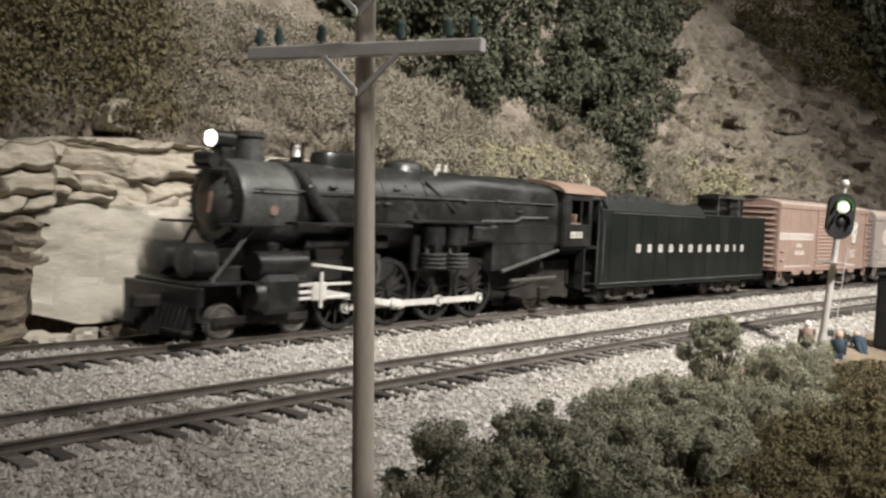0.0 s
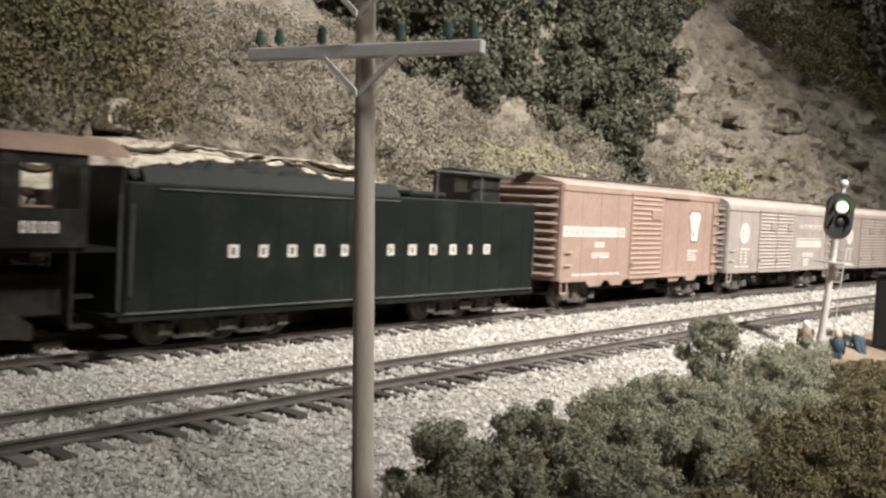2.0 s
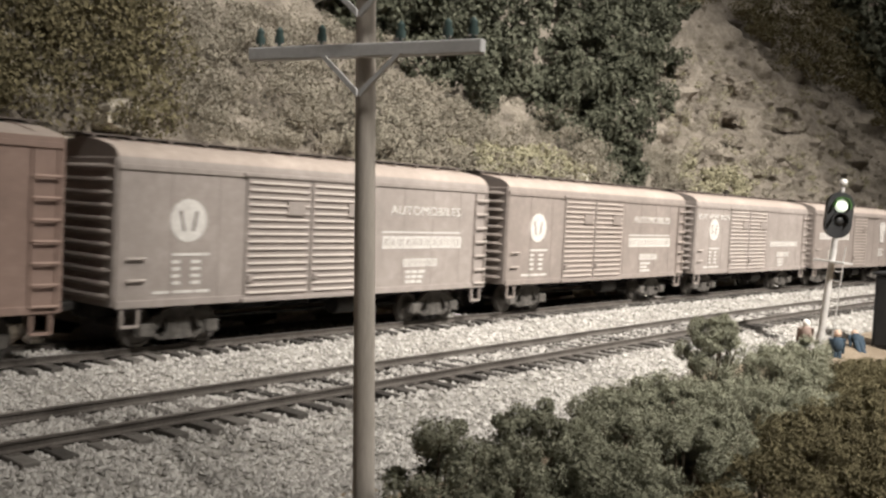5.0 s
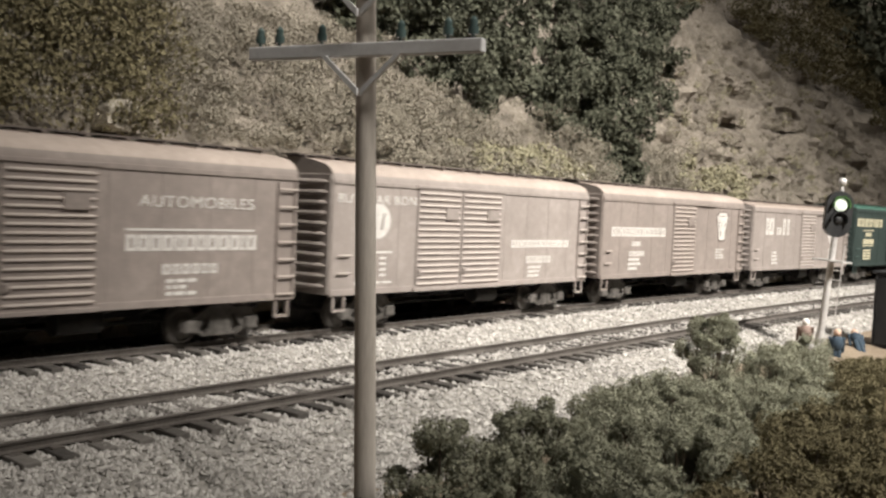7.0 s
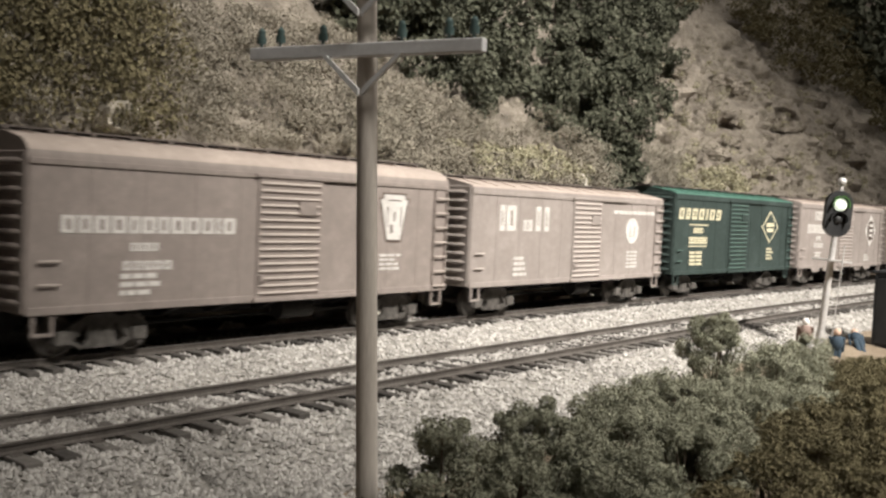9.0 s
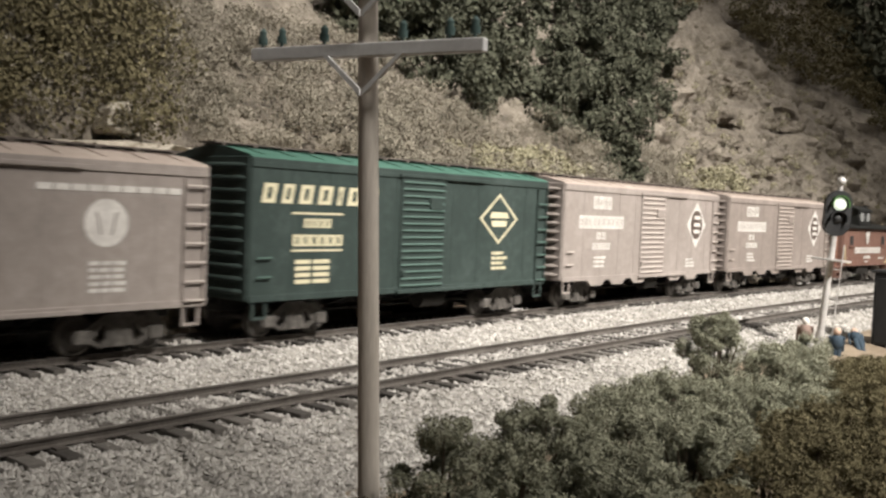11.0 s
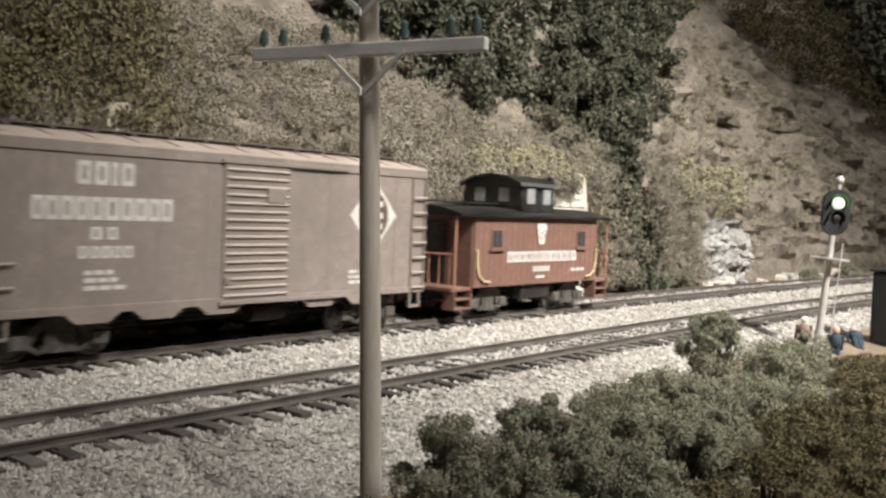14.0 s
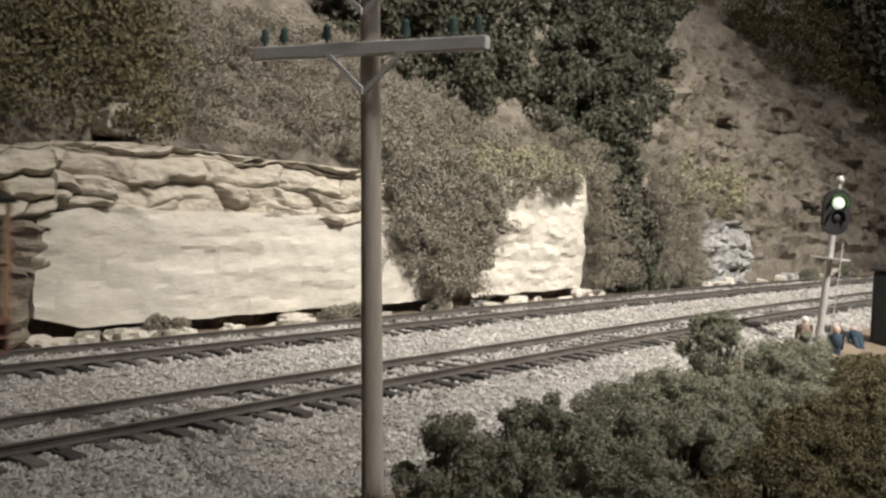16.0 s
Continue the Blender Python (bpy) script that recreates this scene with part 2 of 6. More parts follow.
def ballast():
    rng = np.random.default_rng(3)
    n = 72000
    u = rng.random(n)
    x = 2.5 * (70 / 2.5) ** u
    y = rng.uniform(-9.9, 1.9, n)
    keep = ~((y < -8.6) & (x > 15))
    x, y = x[keep], y[keep]
    y = y + np.array([bend(a) for a in x])
    n = len(x)
    z = np.array([ground_z(a, b) for a, b in zip(x, y)])
    r = rng.uniform(0.044, 0.088, n) * np.clip(0.8 + x * 0.008, 0.8, 1.35)
    base = np.array([(1, 0, 0), (0, 1, 0), (-1, 0, 0), (0, -1, 0), (0, 0, 1), (0, 0, -1)], float)
    tri = np.array([(0, 1, 4), (1, 2, 4), (2, 3, 4), (3, 0, 4), (1, 0, 5), (2, 1, 5), (3, 2, 5), (0, 3, 5)])
    a = rng.uniform(0, 6.28, n)
    ca, sa = np.cos(a), np.sin(a)
    loc = base[None] * rng.uniform(0.6, 1.25, (n, 6, 1)) * np.array([1.15, 0.9, 0.75]) + rng.normal(0, 0.16, (n, 6, 3))
    v = np.stack([loc[..., 0] * ca[:, None] - loc[..., 1] * sa[:, None], loc[..., 0] * sa[:, None] + loc[..., 1] * ca[:, None], loc[..., 2]], -1)
    v = v * r[:, None, None] + np.stack([x, y, z + 0.015], -1)[:, None]
    f = tri[None] + (np.arange(n) * 6)[:, None, None]
    tagged(new("ballast_stones", mesh_from("ballast_stones", v.reshape(-1, 3), f.reshape(-1, 3), M_STONE)),
           "loose pale grey crushed stone ballast round the tracks", "ballast", kind="stuff")


RAIL = [(-0.07, -0.17), (0.07, -0.17), (0.07, -0.15), (0.018, -0.125), (0.018, -0.05), (0.04, -0.035), (0.04, -0.004), (0.03, 0.0),
        (-0.03, 0.0), (-0.04, -0.004), (-0.04, -0.035), (-0.018, -0.05), (-0.018, -0.125), (-0.07, -0.15)]


def track(c, label):
    tr = thing("railway_track", label, "track", "railway tracks", kind="structure")
    xs = list(np.arange(-58, 2, 6.0)) + list(np.arange(2, 110, 1.5))
    for side in (-0.755, 0.755):
        bm = loft([[(x, c + side + bend(x) + p[0] * 1.05, p[1] * 0.88) for p in RAIL] for x in xs])
        bm.faces.ensure_lookup_table()
        for f in bm.faces:
            if f.calc_center_median().z > -0.003:
                f.material_index = 1
        part("rail", bm, [M_RAIL, M_RAILTOP], tr, "weathered brown steel rail", smooth=40)
    rng = random.Random(5)
    first = None
    for i in range(165):
        x = 0.6 + i * 0.57
        at = P(x, c + bend(x) + rng.uniform(-0.05, 0.05), -0.26 + rng.uniform(-0.02, 0.01), 0, 0, math.degrees(slope(x)) + rng.uniform(-1.5, 1.5))
        if first is None:
            first = part("tie", box(-0.125, 0.125, -1.36, 1.36, -0.14, 0.11, 0.012), M_TIE, tr, at=at)
        else:
            again(first, at, tr)
    return tr


def spikes(c):
    """Tie plates and spike heads beside the rails."""
    bm = bmesh.new()
    for i in range(100):
        x = 0.6 + i * 0.57
        for side in (-0.755, 0.755):
            box(x - 0.09, x + 0.09, c + side + bend(x) - 0.19, c + side + bend(x) + 0.19, -0.165, -0.14, 0, bm)
    return bm


# ---- rock and hillside ----
def rock(name, x0, x1, z0, z1, y0, y1, seed, amp, mats, label, steps=None, rough_top=0.0, strata=0.0, category="rock", kind="", tilt=0.0, skew=0.0, taper=0.55):
    """A rock body: a rounded cross-section in depth and height, carried along x and broken by noise."""
    n = steps or max(6, int((x1 - x0) / 0.16))
    m = max(4, int((z1 - z0) / 0.11))
    k = max(3, int((y1 - y0) / 0.4))
    sec = [(0.0, j / m) for j in range(m)] + [(j / k, 1.0) for j in range(k)] + [(1.0, 1 - j / 3) for j in range(3)] + [(1 - j / k, 0.0) for j in range(k)]
    rings = []
    for i in range(n + 1):
        u = i / n
        x = x0 + (x1 - x0) * u
        close = 1 - taper * max(0, abs(u - 0.5) * 2 - 0.86) / 0.14
        ring = []
        for d, h in sec:
            y = y0 + (y1 - y0) * d
            z = z0 + (z1 - z0) * h
            yc, zc = (y0 + y1) / 2, (z0 + z1) / 2
            y, z = yc + (y - yc) * (0.6 + 0.4 * close), zc + (z - zc) * close
            a = fbm(x * 0.55 + seed, z * 0.9, y * 0.5 + seed * 2, 5) + 0.4 * fbm(x * 2.1 + seed, z * 3.4, y + seed, 4)
            s = noise.noise(Vector((x * 0.12 + seed, z * 3.1, seed))) * strata
            c = noise.cell(Vector((x * 0.9 + seed, z * 1.6 + x * 0.2, seed))) - 0.5
            y += amp * (a + 0.35 * c) * (1 if d < 0.5 else 0.4) + s
            z += amp * 0.45 * fbm(x * 0.8, y + seed, z + 7, 4) + (rough_top * fbm(x * 0.9, seed, 1, 4) if h > 0.9 else 0)
            z += tilt * (x - x0)
            ring.append((x + amp * 0.3 * fbm(z + seed, y, x, 3) + skew * (z - z0), y, z))
        rings.append(ring)
    ob = part(name, loft(rings), mats, None, smooth=14)
    return tagged(ob, label, category, kind=kind)


def hillside():
    xs = [-25, -15, -8, -3] + list(np.arange(0, 30, 0.3)) + list(np.arange(30, 84, 0.4)) + list(np.arange(84, 172, 1.6))
    zs = list(np.arange(-0.6, 12, 0.3)) + list(np.arange(12, 30, 0.6)) + list(np.arange(30, 62, 2.0))
    bm = bmesh.new()
    vs = []
    for x in xs:
        row = []
        for z in zs:
            y = hill_y(x, z) + 0.4
            g = 0.6 * fbm(x * 0.22, z * 0.3, 3, 5) + 0.34 * fbm(x * 0.9, z * 1.1, 9, 5)
            far = min(1, max(0, (x - 38) / 8))
            g += 0.12 * (noise.cell(Vector((x * 0.33 + z * 0.1, z * 0.75, 2.0))) - 0.5)
            g += far * (0.55 * noise.noise(Vector((x * 0.16, z * 0.95 + x * 0.05, 6.0))) + 0.7 * fbm(x * 0.45, z * 1.3, 12, 5))
            y -= g * min(1, 0.3 + max(z, 0) * 0.25)
            row.append(bm.verts.new((x, y, z + 0.2 * fbm(x * 0.6, z, 4, 3))))
        vs.append(row)
    for i in range(len(xs) - 1):
        for j in range(len(zs) - 1):
            bm.faces.new((vs[i][j], vs[i + 1][j], vs[i + 1][j + 1], vs[i][j + 1]))
    tagged(part("hillside", bm, M_HILL, smooth=35), "steep tan and brown earth hillside with rocky outcrops", "hillside", kind="structure")


def strata_face():
    """Broken layered rock over the smooth cut: courses of rounded blocks with open joints."""
    rng = random.Random(31)
    fractions = (0.0, 0.22, 0.5, 0.83, 0.9, 1.0)
    courses = []
    for k in range(5):
        cuts, x = [3.0], 3.0
        while x < 26.5:
            x += rng.uniform(0.8, 2.4) if k < 2 else (rng.uniform(1.2, 3.4) if k < 4 else rng.uniform(2.5, 5.0))
            cuts.append(x)
        courses.append((cuts, [(rng.uniform(-0.16, 0.3), rng.uniform(-0.12, 0.12), rng.uniform(-0.14, 0.14)) for _ in cuts]))
    nx, nz = 470, 76
    verts = []
    for i in range(nx + 1):
        x = 4.0 + 21.2 * i / nx
        low = 2.95 - 0.032 * (x - 10) + 0.16 * fbm(x * 0.5, 3, 1, 4) - (0.35 if x < 9.8 else 0)
        high = 4.72 - 0.035 * max(x - 13, 0) - 0.09 * max(12 - x, 0) + 0.08 * fbm(x * 0.7, 8, 1, 4)
        for j in range(nz + 1):
            h = j / nz
            z = low + (high - low) * h
            k = max(q for q in range(5) if h >= fractions[q] - 1e-9)
            wave = 0.17 * fbm(x * 0.38, 2.0, 5, 4) + 0.06 * fbm(x * 0.9, h * 3.0, 8, 3)
            hw = min(max(h + wave, 0.0), 0.999)
            k = max(q for q in range(5) if hw >= fractions[q])
            v = (hw - fractions[k]) / (fractions[k + 1] - fractions[k])
            cuts, blocks = courses[k]
            xs = x + 0.22 * fbm(z * 1.3, x * 0.6, k * 5.0, 4) + (0.3 if k % 2 else -0.2) * (v - 0.5)
            b = max(q for q in range(len(cuts)) if cuts[q] <= xs) if xs > cuts[0] else 0
            end = cuts[b + 1] if b + 1 < len(cuts) else cuts[b] + 2
            u = (xs - cuts[b]) / (end - cuts[b])
            out, lean, skew = blocks[b]
            height = (fractions[k + 1] - fractions[k]) * (high - low)
            edge = min(u * (end - cuts[b]), (1 - u) * (end - cuts[b]), v * height * 0.8, (1 - v) * height * 1.6)
            round_ = min(1.0, max(edge, 0.0) / 0.13) ** 0.5
            push = 0.12 + (out + lean * (u - 0.5) * 2 + skew * (v - 0.5) * 2 + (0.16 if k == 4 else 0.0) + (0.1 if k == 2 else 0.0)) * round_
            push -= (1 - round_) * 0.14
            push += 0.1 * fbm(x * 0.9, z * 1.6, 4, 5) + 0.05 * fbm(x * 2.2, z * 4.0 + x * 0.6, 14, 4)
            verts.append((x, 2.62 - push * min(1.0, h * 9 + 0.25) + 0.16 * (z - low) + (0.9 * max(h - 0.97, 0) / 0.03), z + 0.04 * fbm(x * 2, z * 2, 9, 3)))
    n = nz + 1
    faces = [(i * n + j, (i + 1) * n + j, (i + 1) * n + j + 1, i * n + j + 1) for i in range(nx) for j in range(nz)]
    m = len(verts)
    verts += [(x, 5.2, z) for x, y, z in verts]
    rim = [i * n for i in range(nx + 1)] + [nx * n + j for j in range(1, n)] + [i * n + nz for i in range(nx - 1, -1, -1)] + [j for j in range(nz - 1, 0, -1)]
    faces += [(rim[q], rim[q - 1], rim[q - 1] + m, rim[q] + m) for q in range(len(rim))]
    me = bpy.data.meshes.new("rock_strata")
    me.from_pydata([(x * K, y * K, z * K) for x, y, z in verts], [], faces)
    me.materials.append(M_STRATA)
    bm = bmesh.new()
    bm.from_mesh(me)
    bmesh.ops.delete(bm, geom=[v for v in bm.verts if not v.link_faces], context="VERTS")
    bmesh.ops.recalc_face_normals(bm, faces=bm.faces)
    bm.to_mesh(me)
    bm.free()
    for p in me.polygons:
        p.use_smooth = True
    me.set_sharp_from_angle(angle=radians(32))
    tagged(new("rock_strata", me), "broken layered tan rock over the smooth cut", "rock face")


def rocks():
    rock("rock_wall", 9.4, 24.9, 0.1, 2.98, 2.45, 4.4, 3.0, 0.09, M_CREAM, "smooth cream plaster rock cut beside the track", category="rock face", strata=0.035, taper=0.2)
    rock("rock_block", 25.6, 34.6, 0.08, 5.0, 2.6, 5.0, 8.0, 0.15, M_CREAM, "cream limestone block draped with dry brush", category="rock face", strata=0.06)
    rng = random.Random(11)
    strata_face()
    # The first two ledges use the brown rock with shade painted in.
    spec = [(3.0, 9.7, 1.5, 2.75, 2.6, M_SHADEROCK), (2.0, 9.35, -0.3, 1.75, 2.5, M_SHADEROCK), (11.7, 12.7, 4.9, 5.6, 3.5, M_STRATA), (12.6, 13.3, 4.95, 5.4, 3.5, M_STRATA)]
    for i, (a, b, c, d, y, m) in enumerate(spec):
        rock("rock_ledge", a, b, c, d, y, y + 2.0, 20 + i * 1.7, 0.3, m, "weathered rock ledge beside the cut", strata=0.08, category="rock", tilt=rng.uniform(-0.03, 0.02), rough_top=0.08, taper=0.3)
    for i in range(58):
        x = rng.choice([rng.uniform(9, 16), rng.uniform(15, 36), rng.uniform(42, 66)])
        s = rng.uniform(0.16, 0.5) * (1 + max(x - 35, 0) * 0.02)
        y = rng.uniform(1.75, 2.35) + bend(x)
        rock("rubble_stone", x, x + s * rng.uniform(1.2, 2.4), -0.32, -0.3 + s * rng.uniform(0.5, 0.95), y, y + s * 0.8, 60 + i * 2.3, 0.34,
             M_CREAM if rng.random() < 0.7 else M_GREYROCK, "broken pale rock fallen beside the track", category="stone", steps=7, tilt=rng.uniform(-0.12, 0.12))
    rock("grey_outcrop", 46.0, 53.0, -0.4, 3.2, 2.9 + bend(48), 5.5, 91.0, 0.62, M_GREYROCK, "blue-grey rock outcrop at the foot of the hill")
    for i, (x, z, w, h) in enumerate([(56, 9.5, 5, 0.7), (60, 12.5, 6, 0.7), (54, 8, 4, 0.6), (58, 6.5, 5, 0.8), (66, 10, 6, 0.9), (52, 12.2, 4, 0.9), (62, 4.5, 5, 0.8), (50, 9.4, 2.4, 1.0), (48, 6.2, 2.5, 0.8)]):
        y = hill_y(x + w / 2, z)
        rock("hill_outcrop", x, x + w, z, z + h, y + 0.25, y + 2.2, 120 + i * 3.1, 0.5, M_HILL, "weathered tan rock shelf in the hillside", strata=0.1)


# ---- foliage ----
def foliage(clumps, per, size, seed, hollow=0.45, flat=0.75):
    """Small bent leaves round many clumps: arrays of corners and quads."""
    rng = np.random.default_rng(seed)
    c = np.array(clumps, float)
    n = len(c) * per
    d = rng.normal(size=(n, 3))
    d /= np.linalg.norm(d, axis=1)[:, None]
    cc = np.repeat(c, per, 0)
    rad = cc[:, 3] * rng.uniform(hollow, 1.06, n)
    p = cc[:, :3] + d * rad[:, None] * np.array([1, 1, flat])
    nn = d + rng.normal(0, 0.55, (n, 3))
    nn /= np.linalg.norm(nn, axis=1)[:, None]
    t = np.cross(nn, rng.normal(size=(n, 3)))
    t /= np.linalg.norm(t, axis=1)[:, None]
    b = np.cross(nn, t)
    s = (size * rng.uniform(0.55, 1.3, n))[:, None]
    v = np.stack([p - t * s, p - b * s * 0.55 + nn * s * 0.15, p + t * s, p + b * s * 0.55 + nn * s * 0.15], 1)
    f = np.arange(n * 4).reshape(n, 4)
    return v.reshape(-1, 3), f


def cover(name, regions, count, r0, r1, per, size, material, label, seed, out=0.2, category="foliage"):
    """Foliage hugging the hillside over stretches of x and height."""
    rng = random.Random(seed)
    area = [(b - a) * (d - c) for a, b, c, d in regions]
    clumps = []
    for _ in range(count):
        a, b, c, d = rng.choices(regions, area)[0]
        x, z = rng.uniform(a, b), rng.uniform(c, d)
        r = rng.uniform(r0, r1)
        clumps.append((x, hill_y(x, z) - out - rng.uniform(0, 1.0) * r, z, r))
    v, f = foliage(clumps, per, size, seed, 0.62)
    return tagged(new(name, mesh_from(name, v, f, material)), label, category, kind="stuff")


def ivy_low(x):
    """Lower edge of the ivy on the slope."""
    return float(np.interp(x, (23, 25.4, 28.5, 34.5, 37.5, 40, 43, 49, 60), (11, 8.7, 7.9, 7.8, 6.9, 6.6, 7.6, 10.3, 18.6)))


def ivy_bank():
    """Ivy in hanging lobes that stand out from a darker mat."""
    rng = random.Random(17)
    mat, lobes = [], []
    while len(mat) < 420:
        x = rng.uniform(23, 60)
        z = ivy_low(x) + rng.uniform(0, 1) * max(13.0 + (x - 23) * 0.22 - ivy_low(x), 0.5)
        mat.append((x, hill_y(x, z) + 0.15, z, rng.uniform(0.5, 0.9)))
    for _ in range(90):
        mat.append((rng.uniform(36.6, 39.6), 0, rng.uniform(0.1, 7), rng.uniform(0.4, 0.75)))
        x, _, z, r = mat[-1]
        mat[-1] = (x, hill_y(x, z) - 0.3, z, r)
    for _ in range(135):
        if rng.random() < 0.82:
            x = rng.uniform(23.2, 58)
            z = ivy_low(x) + 0.3 + rng.random() * max(12.5 + (x - 23) * 0.22 - ivy_low(x), 0.5)
        else:
            x, z = rng.uniform(36.8, 39.4), rng.uniform(0.3, 7.5)
        r = rng.uniform(0.45, 0.95) * (1 if z > 6.5 else 0.7)
        stand = rng.uniform(0.7, 2.3) * (1 if z > 6.5 else 0.6)
        for q in range(6):
            d = q / 5
            lobes.append((x + rng.uniform(-0.5, 0.5) * r * 1.5, hill_y(x, z) - stand * (1 - 0.35 * d) + rng.uniform(-0.25, 0.25), z + r * 0.5 - d * r * 2.2, r * (0.8 - 0.45 * d)))
    for clumps, per, size, seed, label in ((mat, 120, 0.15, 1, "dense dark green ivy hanging down the hillside"), (lobes, 85, 0.125, 2, "hanging lobes of dark green ivy on the slope")):
        v, f = foliage(clumps, per, size, seed, 0.7)
        tagged(new("ivy", mesh_from("ivy", v, f, M_IVY)), label, "foliage", kind="stuff")


def hill_plants():
    ivy_bank()
    cover("ivy", [(100, 130, 18, 40), (95, 118, 12, 22)], 160, 1.2, 2.4, 60, 0.5, M_IVY, "dark green growth on the far slope", 2, 0.8)
    dry = [(6, 24, 5.0, 9.5), (14, 26, 5.0, 10), (20.5, 25.8, 1.6, 7.2), (24, 36, 5.6, 8.2), (34.5, 38, 0.3, 7), (41, 45, 0.3, 7), (22, 30, 4.6, 7.4)]
    cover("dry_brush", dry, 950, 0.25, 0.58, 170, 0.045, M_BROWN, "matted grey-brown dry brush clinging to the slope", 3, 0.3)
    cover("dry_brush", [(21.3, 26.6, 2.2, 5.4), (22.4, 26.2, 1.2, 2.6), (23.2, 25.8, 0.4, 1.6)], 330, 0.25, 0.5, 130, 0.05, M_BROWN, "thick tangle of grey-brown creeper between the rock faces", 44, 1.0)
    cover("dry_brush", [(22.2, 25.8, 0.9, 4.5), (22.6, 25.2, 0.6, 3)], 150, 0.3, 0.6, 150, 0.05, M_BROWN, "matted brown creeper hanging over the cream rock", 4, 0.55)
    cover("olive_tuft", [(25.8, 34.2, 4.5, 5.9), (26, 30, 3.9, 4.6), (44, 52, 4.2, 6.5)], 100, 0.3, 0.6, 90, 0.09, M_OLIVE, "pale olive tufts on the rock's crown", 5, 0.5)
    cover("dry_brush", [(25.8, 33.0, 4.2, 5.4), (25.8, 28.0, 2.6, 4.4)], 120, 0.2, 0.42, 110, 0.055, M_BROWN, "tangled brown brush draped over the cream block", 14, 1.15)
    cover("olive_tuft", [(26, 33, 4.6, 5.6)], 60, 0.22, 0.4, 90, 0.06, M_OLIVE, "pale olive tufts draped over the cream block", 15, 1.2)
    cover("dry_brush", [(43, 60, 1.5, 13), (50, 84, 3, 17)], 520, 0.15, 0.5, 60, 0.06, M_BROWN, "sparse grey-brown scrub on the rocky slope", 24, 0.25)
    cover("dry_brush", [(34.4, 38.2, 0.2, 6.5), (40.6, 45, 0.2, 7)], 170, 0.3, 0.6, 150, 0.05, M_BROWN, "matted brown brush hanging beside the cream block", 26, 0.9)
    cover("olive_tuft", [(46, 78, 2.5, 14)], 90, 0.2, 0.45, 60, 0.07, M_OLIVE, "sparse pale olive scrub on the rocky slope", 25, 0.25)
    cover("autumn_brush", [(5, 13, 5.2, 9), (8, 14.5, 7.0, 12)], 240, 0.4, 1.0, 170, 0.075, M_RUST, "rust and olive autumn brush high on the slope", 6, 0.4)

    cover("autumn_brush", [(58, 112, 18.5, 29), (72, 115, 15.5, 20), (88, 118, 12, 17)], 420, 0.5, 1.3, 120, 0.13, M_RUST, "olive and rust brush along the top of the slope", 46, 0.5)


def bush(name, x, y, z, h, w, seed, material, label, size=0.024, per=400, count=0):
    rng = random.Random(seed)
    ob = thing(name, label, "bush", "lineside bushes", P(x, y, z))
    bm = bmesh.new()
    clumps = []
    n = count or int(26 + w * 28)
    for i in range(n):
        a, q = rng.uniform(0, 6.28), rng.random() ** 0.3
        hh = rng.random() ** 0.8
        reach = w * math.sqrt(max(0.08, 1 - hh * hh * 0.9)) * rng.uniform(0.82, 1.14)
        c = (math.cos(a) * q * reach, math.sin(a) * q * reach, 0.12 + hh * h * rng.uniform(0.78, 0.94))
        r = rng.uniform(0.11, 0.27) * min(1.15, 0.6 + w * 0.35)
        clumps.append((*c, r))
        if i % 3 == 0:
            rod((c[0] * 0.15, c[1] * 0.15, -0.15), c, 0.03, 0.01, 5, bm)
    part("stem", bm, M_TWIG, ob, "thin brown stems")
    v, f = foliage(clumps, per, size, seed, 0.68, 0.85)
    crown = new("crown", mesh_from("crown", v, f, material))
    crown.parent = ob
    return ob


